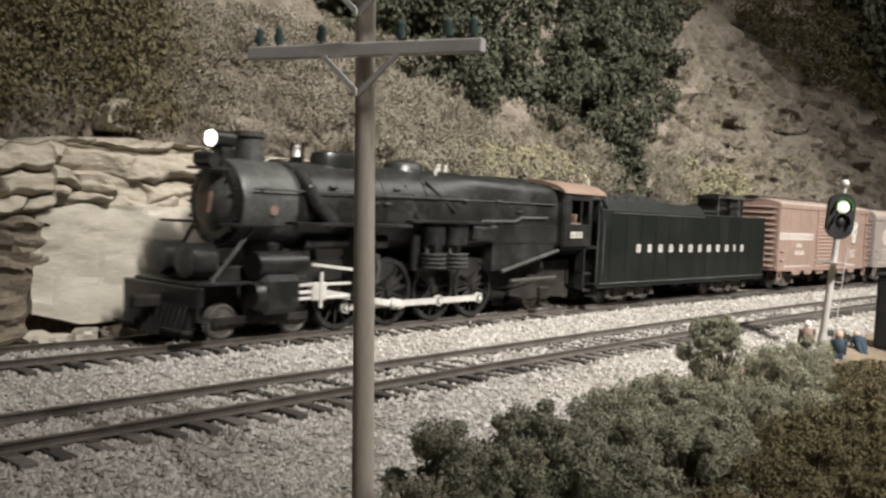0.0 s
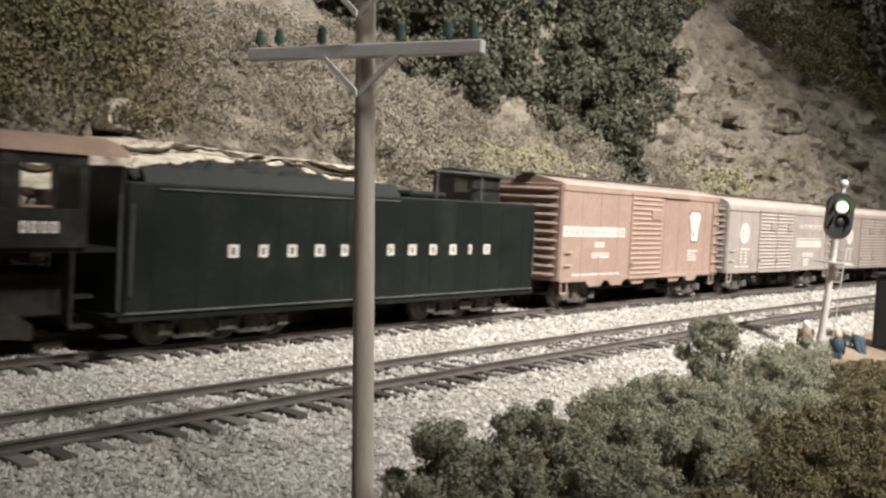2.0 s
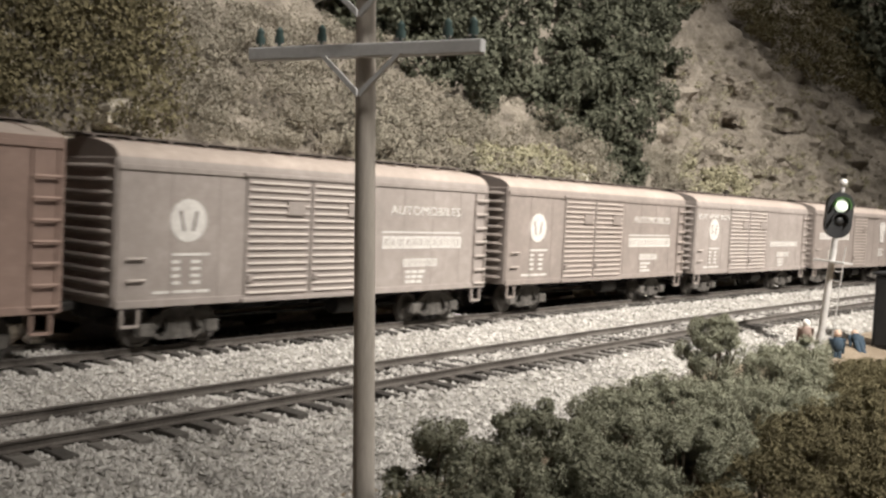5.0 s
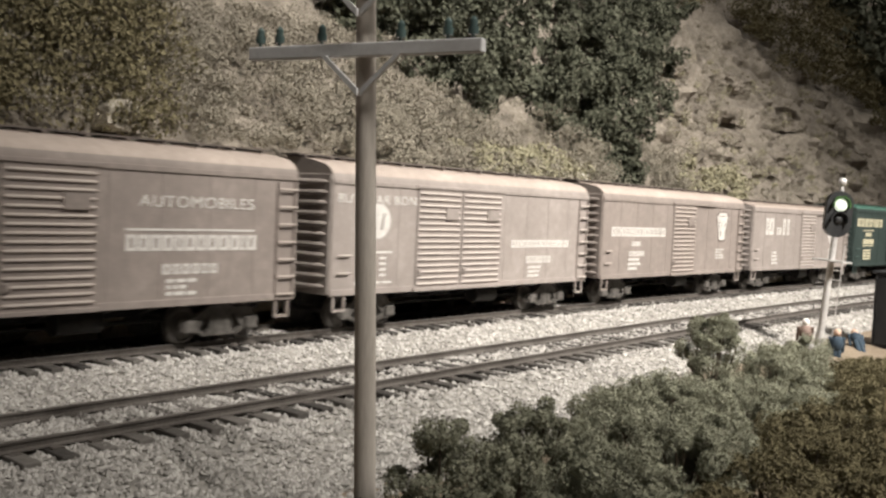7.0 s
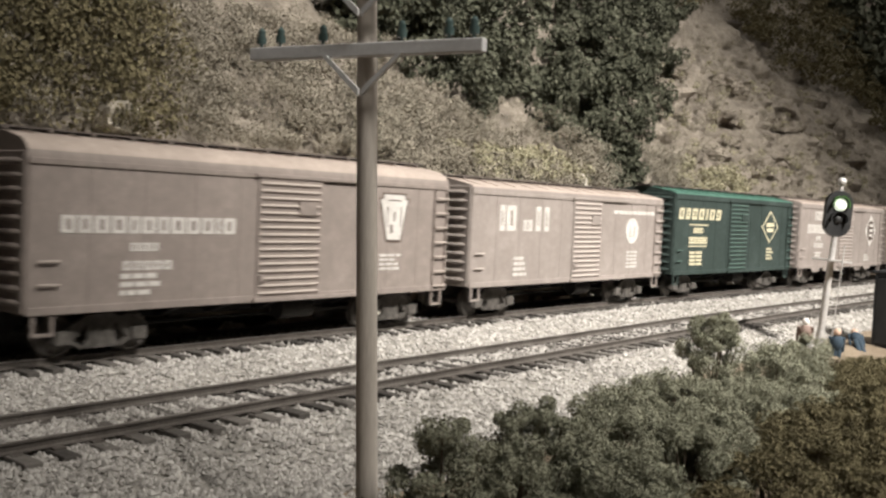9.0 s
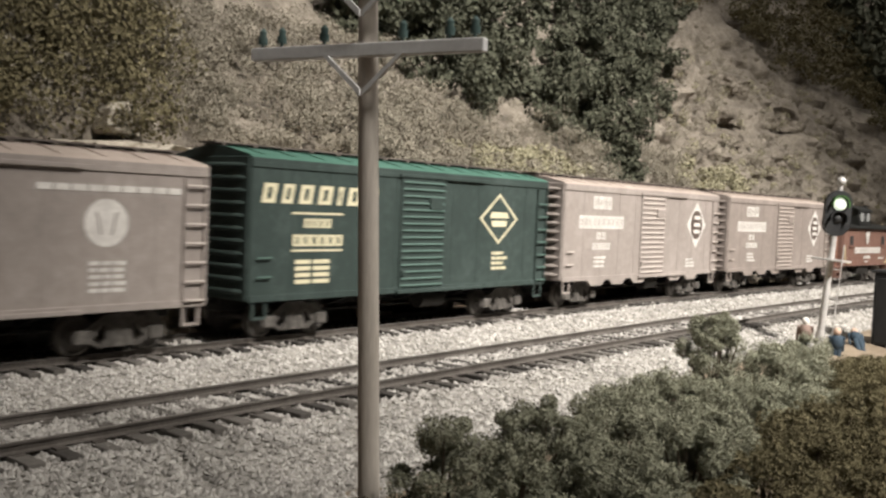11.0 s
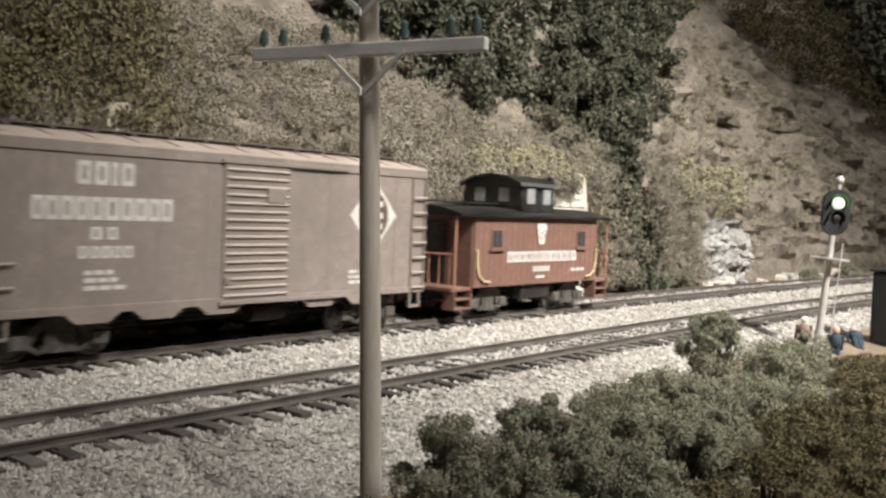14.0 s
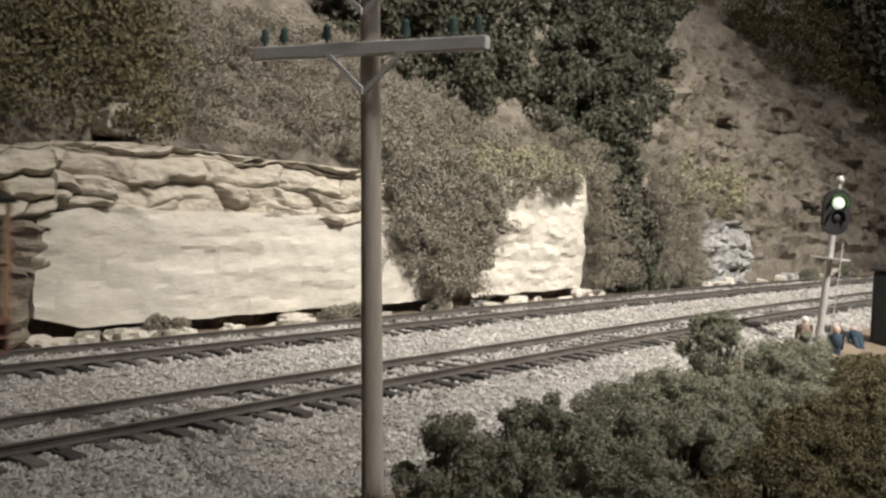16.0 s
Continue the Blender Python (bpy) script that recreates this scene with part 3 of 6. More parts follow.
def bushes():
    g = "soft grey-green foliage bush beside the tracks"
    spec = [(6.7, -12.0, -0.7, 1.75, 0.75, M_BUSH), (7.6, -12.3, -0.7, 1.3, 0.7, M_BUSH), (8.5, -12.0, -0.8, 1.75, 0.8, M_BUSH), (9.4, -12.6, -0.8, 1.25, 0.9, M_BUSH), (10.4, -12.0, -0.8, 1.35, 0.9, M_BUSH),
            (12.2, -11.2, -0.8, 1.35, 0.9, M_BUSH), (13.6, -11.1, -0.8, 1.4, 0.95, M_BUSH), (15.0, -11.3, -0.8, 1.2, 0.9, M_BUSH), (11.8, -12.6, -0.9, 1.2, 0.9, M_BUSH), (13.2, -12.4, -0.9, 1.1, 1.0, M_BUSH),
            (16.6, -11.8, -0.9, 1.1, 1.1, M_BUSH), (19.2, -11.2, -0.9, 1.35, 1.0, M_BUSH), (20.6, -11.0, -0.9, 1.5, 1.1, M_BUSH), (22.2, -10.9, -0.9, 1.4, 1.0, M_BUSH), (18.0, -12.5, -1.0, 0.9, 1.2, M_BUSH),
            (7.7, -13.2, -0.9, 0.9, 0.8, M_BUSH), (9.2, -13.6, -1.0, 0.9, 0.8, M_BUSH)]
    for i, (x, y, z, h, w, m) in enumerate(spec):
        bush("bush", x, y, z, h, w, 40 + i, m, g)
    bush("bush", 17.95, -10.3, -0.75, 2.15, 0.8, 78, M_BUSH, "tall upright grey-green bush beside the tracks", per=400, count=80)
    for i, (x, y, h, w) in enumerate([(10.6, -13.6, 0.55, 0.8), (12.4, -13.6, 0.8, 0.9), (14.2, -13.6, 0.9, 1.0), (15.8, -13.3, 1.0, 1.0), (17.6, -13.6, 1.0, 1.1), (20.0, -13.0, 0.95, 1.2), (22.4, -12.2, 0.95, 1.2), (24.4, -11.9, 0.8, 1.0), (9.6, -14.6, 0.5, 0.8), (11.2, -14.8, 0.6, 0.9), (13.0, -14.9, 0.7, 1.0), (8.2, -14.2, 0.5, 0.7), (15.2, -14.8, 0.8, 1.0), (6.2, -11.3, 0.5, 0.45), (5.9, -10.9, 0.42, 0.4)]):
        bush("bush", x, y, -0.95 if i < 13 else -0.7, h, w, 90 + i, M_RUST, "low brown and olive autumn bush beside the tracks", per=230, size=0.03)


def weeds():
    for i, (x, y, h, w) in enumerate([(12.4, 2.0, 0.55, 0.28), (13.1, 2.1, 0.4, 0.25), (18.6, 2.0, 0.4, 0.5), (19.6, 2.05, 0.45, 0.5), (23.4, 1.9, 0.5, 0.4), (40.5, 1.8, 0.9, 0.5), (43.0, 1.7, 0.8, 0.7), (57.0, 0.2, 0.8, 0.8), (63.0, -0.4, 0.9, 0.9)]):
        bush("weed_clump", x, y, -0.34, h, w, 140 + i, M_BROWN if i < 5 else M_BUSH, "small dry weed clump at the foot of the rock", size=0.035, per=110)


# ---- lineside things ----
def telegraph_pole():
    t = thing("telegraph_pole", "weathered brown wooden pole with grey crossarms and green insulators", "pole", at=P(6.69, -10.93, -0.75))
    part("pole", rod((0, 0, -0.2), (-0.49, 0.0, 8.4), 0.135, 0.105, 20), M_POLE, t, "weathered brown wooden pole", smooth=40)
    for z, name in ((5.85, "crossarm"), (6.72, "crossarm")):
        turn = math.degrees(math.atan2(-2.96, 0.8))
        at = P(-0.058 * z, 0.0, z - 0.04, 0, 0, turn - 3) @ P(0, -0.13, 0)
        a = part(name, box(-1.53, 1.53, -0.06, 0.06, -0.075, 0.075, 0.012), M_ARM, t, "grey wooden crossarm", at=at)
        for sx in (-1, 1):
            part("brace", prism([(0.06 + sx * 0.02, -0.44), (0.06 + sx * 0.46, -0.06), (0.06 + sx * 0.53, -0.06), (0.06 + sx * 0.02, -0.52)], -0.1, -0.062, "y"), M_ARM, a, "flat grey strap brace")
        for k in (-1.4, -1.12, -0.52, 0.52, 1.1, 1.4):
            bm = rod((k, 0, 0.07), (k, 0, 0.15), 0.018, 0.018, 8)
            rod((k, 0, 0.12), (k, 0, 0.2), 0.055, 0.06, 10, bm)
            rod((k, 0, 0.2), (k, 0, 0.27), 0.042, 0.045, 10, bm)
            rod((k, 0, 0.27), (k, 0, 0.31), 0.045, 0.015, 10, bm)
            part("insulator", bm, M_GLASSGREEN, a, "green glass insulator", smooth=40)
    return t


def signal():
    s = thing("railway_signal", "silver lineside colour-light signal showing green, leaning slightly", "signal", at=P(28.2, -9.35, -0.55) @ pose(0, 0, 0, 3.5, 2.6, 0))
    part("base", box(-0.3, 0.3, -0.3, 0.3, -0.35, 0.14, 0.03), M_SILVER, s, "pale concrete base")
    part("mast", rod((0, 0, 0.1), (0, 0, 3.6), 0.115, 0.09, 16), M_SILVER, s, smooth=40)
    part("collar", rod((0, 0, 0.12), (0, 0, 0.6), 0.15, 0.13, 16), M_SILVER, s, smooth=40)
    part("platform", box(-0.5, 0.42, -0.5, 0.42, 2.76, 2.82, 0.01), M_SILVER, s)
    lad = part("ladder", rod((0.62, -0.16, 0.2), (0.62, -0.16, 3.3), 0.02, 0.02, 6), M_SILVER, s, "thin silver ladder")
    part("rail", rod((0.62, 0.2, 0.2), (0.62, 0.2, 3.3), 0.02, 0.02, 6), M_SILVER, lad)
    for i in range(9):
        part("rung", rod((0.62, -0.16, 0.4 + i * 0.3), (0.62, 0.2, 0.4 + i * 0.3), 0.016, 0.016, 6), M_SILVER, lad)
    out = []
    for i in range(28):
        a = i / 28 * 2 * math.pi
        out.append((0.4 * math.cos(a), 4.22 + 0.4 * math.sin(a) + (0.3 if math.sin(a) > 0 else -0.3)))
    head = part("signal_head", prism(out, -0.1, 0.1, "y"), M_DARK, s, "black oval target", at=pose(0, 0, 0, 0, 0, -52))
    for z, m in ((4.5, M_SIGNAL), (4.05, M_DARK)):
        part("lens", ball((0, -0.12, z), 0.2 if m is M_SIGNAL else 0.14, 2, None, (1, 0.5, 1)), m, head, "lit pale green lens" if m is M_SIGNAL else "dark unlit lens", smooth=60)
        pts = [(0.27 * math.cos(a), 0.27 * math.sin(a)) for a in np.linspace(-0.3, math.pi + 0.3, 14)]
        inn = [(0.23 * math.cos(a), 0.23 * math.sin(a)) for a in np.linspace(math.pi + 0.3, -0.3, 14)]
        # Only the lit lens gets the hood with green glow painted on.
        part("hood", prism([(p[0], z + p[1]) for p in pts + inn], -0.26, -0.1, "y"), M_GREENHALO if m is M_SIGNAL else M_DARK, head)
    part("back_box", box(-0.25, 0.25, 0.1, 0.5, 3.8, 4.6, 0.06), M_DARK, head)
    part("finial", rod((0, 0, 3.6), (0, 0, 5.15), 0.07, 0.07, 10, ball((0, 0, 5.2), 0.14, 2)), M_SILVER, s, smooth=50)
    c = thing("relay_cabinet", "dark blue-grey steel relay cabinet by the tracks", "cabinet", at=P(32.9, -10.4, -0.75))
    part("body", box(-0.7, 0.7, -0.6, 0.6, 0, 2.5, 0.06), surface("cabinet_paint", (0.035, 0.04, 0.05), (0.06, 0.065, 0.075), None, 0.6), c)
    part("door", box(-0.74, -0.7, -0.5, 0.5, 0.15, 2.35, 0.02), M_DARK, c)
    part("cap", box(-0.78, 0.78, -0.68, 0.68, 2.5, 2.6, 0.03), M_DARK, c)


def figure(x, y, z, shirt, legs, head, bent, label):
    """A painted miniature, one plain mesh."""
    bm = ball((0, 0, 1.62), 0.16, 2)
    top = ball((0, 0, 1.2), 0.3, 2, bm, (0.75, 0.9, 1.15))
    for s in (-0.1, 0.1):
        rod((0, s, 0), (0, s * 0.8, 0.95), 0.1, 0.13, 10, bm)
        rod((0, s * 2.6, 1.42), (0.18, s * 2.9, 0.85), 0.08, 0.06, 8, bm)
    for f in bm.faces:
        zc = f.calc_center_median().z
        f.material_index = 2 if zc > 1.48 else (1 if zc < 0.92 else 0)
    ob = part("miniature_figure", bm, [shirt, legs, head], None, smooth=60, at=P(x, y, z, 0, bent, 30) @ Matrix.Diagonal((0.74, 0.74, 0.78, 1)))
    tagged(ob, label, "figurine", "miniature figures")


def figures():
    skin = surface("plain_pink", (0.4, 0.27, 0.2), (0.55, 0.4, 0.31), None, 0.8, bump=0)
    pale = surface("plain_pale", (0.62, 0.58, 0.53), (0.75, 0.72, 0.68), None, 0.8, bump=0)
    blue = surface("plain_blue", (0.02, 0.034, 0.05), (0.04, 0.06, 0.08), None, 0.8, bump=0)
    red = surface("plain_rose", (0.16, 0.11, 0.09), (0.26, 0.19, 0.16), None, 0.8, bump=0)
    figure(28.9, -8.7, -1.05, red, blue, pale, 0, "plain painted miniature with a pale cap")
    figure(28.3, -9.85, -1.2, blue, blue, skin, 0, "plain painted miniature in blue overalls")
    figure(30.4, -10.05, -0.8, blue, blue, skin, 62, "plain painted miniature bending over")


# ---- rolling stock ----
CACHE = {}


def shared(key, make, mats, smooth=None):
    if key not in CACHE:
        CACHE[key] = mesh_of(make(), key.split("/")[0], mats, smooth)
    return CACHE[key]


def child(name, key, make, mats, parent, at=None, label="", smooth=None):
    o = new(name, shared(key, make, mats, smooth))
    o.parent = parent
    if at is not None:
        o.matrix_basis = at
    if label:
        tagged(o, label)
    return o


WHEELS = []   # (object, place in its parent, radius)


def lathe(profile, n=28):
    """Turns a profile of (y, radius) about the y axis."""
    return loft([[(r * math.cos(a), y, r * math.sin(a)) for a in np.linspace(0, 2 * math.pi, n, endpoint=False)] for y, r in profile])


def wheelset_mesh(r):
    half = [(0.0, 0.08), (0.66, 0.08), (0.67, r + 0.03), (0.7, r + 0.03), (0.702, r), (0.81, r - 0.01), (0.83, r * 0.84), (0.8, r * 0.78), (0.8, r * 0.36), (0.84, r * 0.3), (0.92, r * 0.22)]
    return lambda: lathe([(-y, q) for y, q in half[:0:-1]] + half)


def truck(parent, x, wheelbase=1.68, r=0.42):
    def frame_mesh():
        bm = bmesh.new()
        w = wheelbase / 2
        for s in (-1, 1):
            y0, y1 = sorted((s * 0.98, s * 1.1))
            out = [(-w - 0.2, 0.3), (-w - 0.2, 0.55), (-w + 0.15, 0.62), (-0.3, 0.86), (0.3, 0.86), (w - 0.15, 0.62), (w + 0.2, 0.55), (w + 0.2, 0.3), (w - 0.2, 0.3),
                   (w - 0.3, 0.42), (0.32, 0.68), (0.3, 0.34), (0.42, 0.18), (-0.42, 0.18), (-0.3, 0.34), (-0.32, 0.68), (-w + 0.3, 0.42), (-w + 0.2, 0.3)]
            prism(out, y0, y1, "y", bm)
            prism([(-w + 0.05, 0.34), (-0.42, 0.16), (-0.42, 0.24), (-w + 0.1, 0.44)], y0, y1, "y", bm)
            prism([(w - 0.05, 0.34), (0.42, 0.16), (0.42, 0.24), (w - 0.1, 0.44)], y0, y1, "y", bm)
            for q in (-w, w):
                box(q - 0.17, q + 0.17, min(y0, s * 1.2), max(y1, s * 1.2), 0.27, 0.56, 0.03, bm)
            for q in (-0.14, 0.14):
                rod((q, s * 1.04, 0.24), (q, s * 1.04, 0.7), 0.09, 0.09, 10, bm)
        box(-0.2, 0.2, -1.0, 1.0, 0.4, 0.7, 0, bm)
        return bm
    t = child("truck", f"truck/{wheelbase}", frame_mesh, M_TRUCK, parent, P(x, 0, 0), "weathered cast truck frame", 35)
    for q in (-wheelbase / 2, wheelbase / 2):
        w = child("wheelset", f"wheelset/{r}", wheelset_mesh(r), M_WHEEL, t, P(q, 0, r), smooth=35)
        WHEELS.append((w, (q, 0, r), r))
    return t


M_TRUCK = surface("truck_grime", (0.03, 0.027, 0.024), (0.08, 0.072, 0.064), (0.17, 0.155, 0.14), 0.7, big=1.5, fine=9, bump=0.3)


def bars(parent, x, z, y, widths, h, gap, material, name="lettering", slant=0.0, label=""):
    """A line of writing as plain open blocks; x, z: its lower left corner; y: the face that carries it."""
    bm = bmesh.new()
    for w in widths:
        if w > 0.6 or h < 0.15:
            pieces = [(0, w, 0, h)]
        else:
            pieces = [(0, w, 0, 0.2 * h), (0, w, 0.8 * h, h), (0, 0.33 * w, 0.2 * h, 0.8 * h), (0.67 * w, w, 0.2 * h, 0.8 * h)]
        for a, b, c, d in pieces:
            prism([(x + a + slant * c, z + c), (x + b + slant * c, z + c), (x + b + slant * d, z + d), (x + a + slant * d, z + d)], y - 0.012, y + 0.01, "y", bm)
        x += w + gap
    return part(name, bm, material, parent, label)


NAME_W = [0.24, 0.22, 0.25, 0.25, 0.2, 0.24, 0.21, 0.26, 0.25, 0.25, 0.11, 0.25]


def words(parent, text, x, z, y, h, material, stretch=1.0):
    cu = bpy.data.curves.new("lettering", "FONT")
    cu.body, cu.size, cu.extrude = text, h * 1.38 * K, 0.012 * K
    cu.space_character = 1.08
    cu.materials.append(material)
    o = new("lettering", cu)
    o.parent = parent
    o.matrix_basis = P(x, y, z, 90, 0, 0) @ Matrix.Diagonal((stretch, 1, 1, 1))
    return o


def keystone(parent, x, z, y, h, white, inner):
    w = h * 0.4
    out = [(-w * 0.55, 0), (w * 0.55, 0), (w, h * 0.78), (w * 1.1, h * 0.8), (w * 1.1, h * 0.9), (w * 0.85, h * 0.9), (w * 0.85, h), (-w * 0.85, h), (-w * 0.85, h * 0.9), (-w * 1.1, h * 0.9), (-w * 1.1, h * 0.8), (-w, h * 0.78)]
    k = part("emblem", prism([(x + a * 1.14, z - h * 0.06 + b * 1.1) for a, b in out], y - 0.009, y + 0.01, "y"), inner, parent, "dark keystone-shaped panel")
    part("emblem_face", prism([(x + a, z + b) for a, b in out], y - 0.015, y, "y"), white, k, "white keystone shape")
    bm = bmesh.new()
    for a0, a1, b0, b1 in ((-0.62, -0.54, 0.3, 0.74), (0.54, 0.62, 0.3, 0.74), (-0.5, 0.5, 0.86, 0.89), (-0.3, -0.12, 0.14, 0.34), (-0.02, 0.1, 0.42, 0.62)):
        prism([(x + w * a0, z + h * b0), (x + w * a1, z + h * b0), (x + w * a1, z + h * b1), (x + w * a0, z + h * b1)], y - 0.019, y - 0.014, "y", bm)
    part("emblem_mark", bm, inner, k, "dark plain marks")


def disc(parent, x, z, y, r, white, inner):
    ring = [(x + r * math.cos(a), z + r * math.sin(a)) for a in np.linspace(0, 2 * math.pi, 24, endpoint=False)]
    d = part("emblem", prism(ring, y - 0.012, y + 0.01, "y"), white, parent, "white round emblem")
    bm = prism([(x - r * 0.3, z - r * 0.5), (x - r * 0.18, z - r * 0.5), (x - r * 0.4, z + r * 0.45), (x - r * 0.52, z + r * 0.45)], y - 0.017, y - 0.011, "y")
    prism([(x + r * 0.18, z - r * 0.5), (x + r * 0.3, z - r * 0.5), (x + r * 0.52, z + r * 0.45), (x + r * 0.4, z + r * 0.45)], y - 0.017, y - 0.011, "y", bm)
    part("emblem_mark", bm, inner, d, "dark plain mark")


def diamond(parent, x, z, y, h, white, inner, light=False):
    w = h * (0.7 if light else 0.5)
    d = part("emblem", prism([(x - w, z), (x, z - h * 0.55), (x + w, z), (x, z + h * 0.55)], y - 0.012, y + 0.01, "y"), white, parent, "pale diamond emblem")
    if light:
        part("emblem_field", prism([(x - w * 0.88, z), (x, z - h * 0.485), (x + w * 0.88, z), (x, z + h * 0.485)], y - 0.016, y - 0.011, "y"), inner, d, "dark diamond field")
        bm = prism([(x - w * 0.5, z + 0.02), (x + w * 0.5, z + 0.02), (x + w * 0.42, z + 0.2), (x - w * 0.42, z + 0.2)], y - 0.02, y - 0.015, "y")
        prism([(x - w * 0.36, z - 0.24), (x + w * 0.36, z - 0.24), (x + w * 0.42, z - 0.06), (x - w * 0.42, z - 0.06)], y - 0.02, y - 0.015, "y", bm)
        part("emblem_mark", bm, white, d, "pale plain marks")
        return
    r = h * 0.31
    part("emblem_field", prism([(x + r * math.cos(a), z + r * 1.12 * math.sin(a)) for a in np.linspace(0, 2 * math.pi, 28, endpoint=False)], y - 0.016, y - 0.011, "y"), inner, d, "dark round field")
    bm = bmesh.new()
    for zz in (-0.66, -0.13, 0.42):
        prism([(x - r * 0.45, z + zz * r), (x + r * 0.6, z + zz * r), (x + r * 0.6, z + (zz + 0.28) * r), (x - r * 0.45, z + (zz + 0.28) * r)], y - 0.021, y - 0.015, "y", bm)
    part("emblem_mark", bm, white, d, "white plain bars")


HALF = 6.16
SIDE = 1.5


def boxcar(paint, roof, label, door=(-0.95, 0.97), eave=3.98, round_roof=False, wide=False, fishbelly=False):
    car = thing("boxcar", label, "boxcar", "freight train")
    z0 = 0.98
    # body shell with roof
    sec = [(-SIDE, z0), (-SIDE, eave - 0.1)]
    if round_roof:
        sec += [(-SIDE + 0.03, eave + 0.05), (-SIDE + 0.12, eave + 0.17), (-SIDE + 0.32, eave + 0.28), (-0.7, eave + 0.38)]
    else:
        sec += [(-SIDE - 0.03, eave - 0.1), (-SIDE - 0.03, eave), (-SIDE + 0.06, eave + 0.06), (-0.7, eave + 0.22)]
    sec += [(0, sec[-1][1] + 0.08)]
    sec += [(-y, z) for y, z in sec[-2::-1]]
    body = part("body", prism(sec, -HALF, HALF, "x"), [paint, roof], car, smooth=38)
    for p in body.data.polygons:
        if p.center[2] / K > eave + 0.02 and abs(p.normal[2]) > 0.2:
            p.material_index = 1
    top = sec[len(sec) // 2][1]
    # roof ribs
    for i in range(13):
        x = -HALF + 0.5 + i * (2 * HALF - 1.0) / 12
        child("roof_rib", f"roof_rib/{round_roof}{eave}{roof.name}", lambda: prism([(-1.42, eave + 0.08), (-0.7, top - 0.05), (0, top + 0.03), (0.7, top - 0.05), (1.42, eave + 0.08), (0, top - 0.2)], -0.035, 0.035, "x"), roof, body, P(x, 0, 0))
    # running boards on the roof
    rb = part("running_board", box(-HALF - 0.15, HALF + 0.15, -0.33, 0.33, top + 0.035, top + 0.07), M_ROOFWALK, car, "dark wooden roof walk")
    for i in range(14):
        x = -HALF + 0.1 + i * (2 * HALF - 0.2) / 13
        child("saddle", f"saddle/{top:.2f}", lambda: box(-0.05, 0.05, -0.36, 0.36, top - 0.02, top + 0.035), M_ROOFWALK, rb, P(x, 0, 0))
    # corrugated ends
    for s in (-1, 1):
        e = part("end_panel", box(min(s * HALF, s * (HALF + 0.06)), max(s * HALF, s * (HALF + 0.06)), -SIDE + 0.02, SIDE - 0.02, z0, eave + 0.02, 0.02), paint, car)
        for i in range(11):
            z = z0 + 0.2 + i * (eave - z0 - 0.25) / 10.5
            child("end_rib", f"end_rib/{paint.name}", lambda: loft([[(0.065 * math.cos(a) * c, y, 0.07 * math.sin(a) * c) for a in np.linspace(0, 2 * math.pi, 8, endpoint=False)] for y, c in ((-1.38, 0.15), (-1.22, 1), (1.22, 1), (1.38, 0.15))]), paint, e, P(s * (HALF + 0.055), 0, z), smooth=50)
    # side sills, panels' seams
    for s in (-1, 1):
        y0, y1 = sorted((s * (SIDE - 0.02), s * (SIDE + 0.035)))
        part("side_sill", box(-HALF, HALF, y0, y1, z0 - 0.03, z0 + 0.13, 0.01), paint, car)
        part("top_chord", box(-HALF, HALF, y0, sorted((s * (SIDE - 0.02), s * (SIDE + 0.03)))[1] if s > 0 else y1, eave - 0.22, eave - 0.1, 0.01), paint, car)
        if fishbelly:
            for q in (-3.9, -2.4, -0.8, 2.2, 3.7):
                part("sill_bracket", prism([(q - 0.65, z0), (q + 0.65, z0), (q + 0.35, z0 - 0.22), (q - 0.35, z0 - 0.22)], y0, y1, "y"), paint, car)
        # rivet seams
        for q in np.linspace(-HALF + 0.05, HALF - 0.05, 11):
            if door[0] - 0.1 < q < door[1] + 0.1:
                continue
            child("seam", f"seam/{paint.name}{eave}", lambda: box(-0.012, 0.012, -0.005, 0.005, z0 + 0.12, eave - 0.2), paint, body, P(q, s * (SIDE + 0.003), 0))
        # door with pressed ribs
        leaves = [(door[0], door[1])] if not wide else [(door[0], (door[0] + door[1]) / 2 - 0.02), ((door[0] + door[1]) / 2 + 0.02, door[1])]
        for a, b in leaves:
            d = part("door", box(a, b, *sorted((s * SIDE, s * (SIDE + 0.05))), z0 + 0.02, eave - 0.18, 0.015), paint, car, "sliding door with pressed ribs")
            ln = b - a - 0.1
            for i in range(16):
                z = z0 + 0.17 + i * (eave - z0 - 0.5) / 15
                # Ribs take the lighter rung paint: their top light is put into colour.
                child("door_rib", f"door_rib/{paint.name}{ln:.2f}", lambda: loft([[(x, 0.045 * c * math.cos(t), 0.036 * c * math.sin(t)) for t in np.linspace(0, 2 * math.pi, 8, endpoint=False)] for x, c in ((-ln / 2, 0.2), (-ln / 2 + 0.07, 1), (ln / 2 - 0.07, 1), (ln / 2, 0.2))]), M_RUNG[paint.name], d, P((a + b) / 2, s * (SIDE + 0.055), z), smooth=50)
            part("placard_board", box(b - ln * 0.42, b - ln * 0.12, *sorted((s * (SIDE + 0.05), s * (SIDE + 0.115))), eave - 1.05, eave - 0.72, 0.01), paint, d)
            part("latch", box(a + 0.05, a + 0.2, *sorted((s * (SIDE + 0.05), s * (SIDE + 0.12))), z0 + 0.42, z0 + 0.6, 0.02), paint, d)
        part("door_track", box(door[0] - 0.1, door[1] + (door[1] - door[0]) * (0.0 if wide else 0.95), *sorted((s * SIDE, s * (SIDE + 0.09))), eave - 0.2, eave - 0.11, 0.01), paint, car)
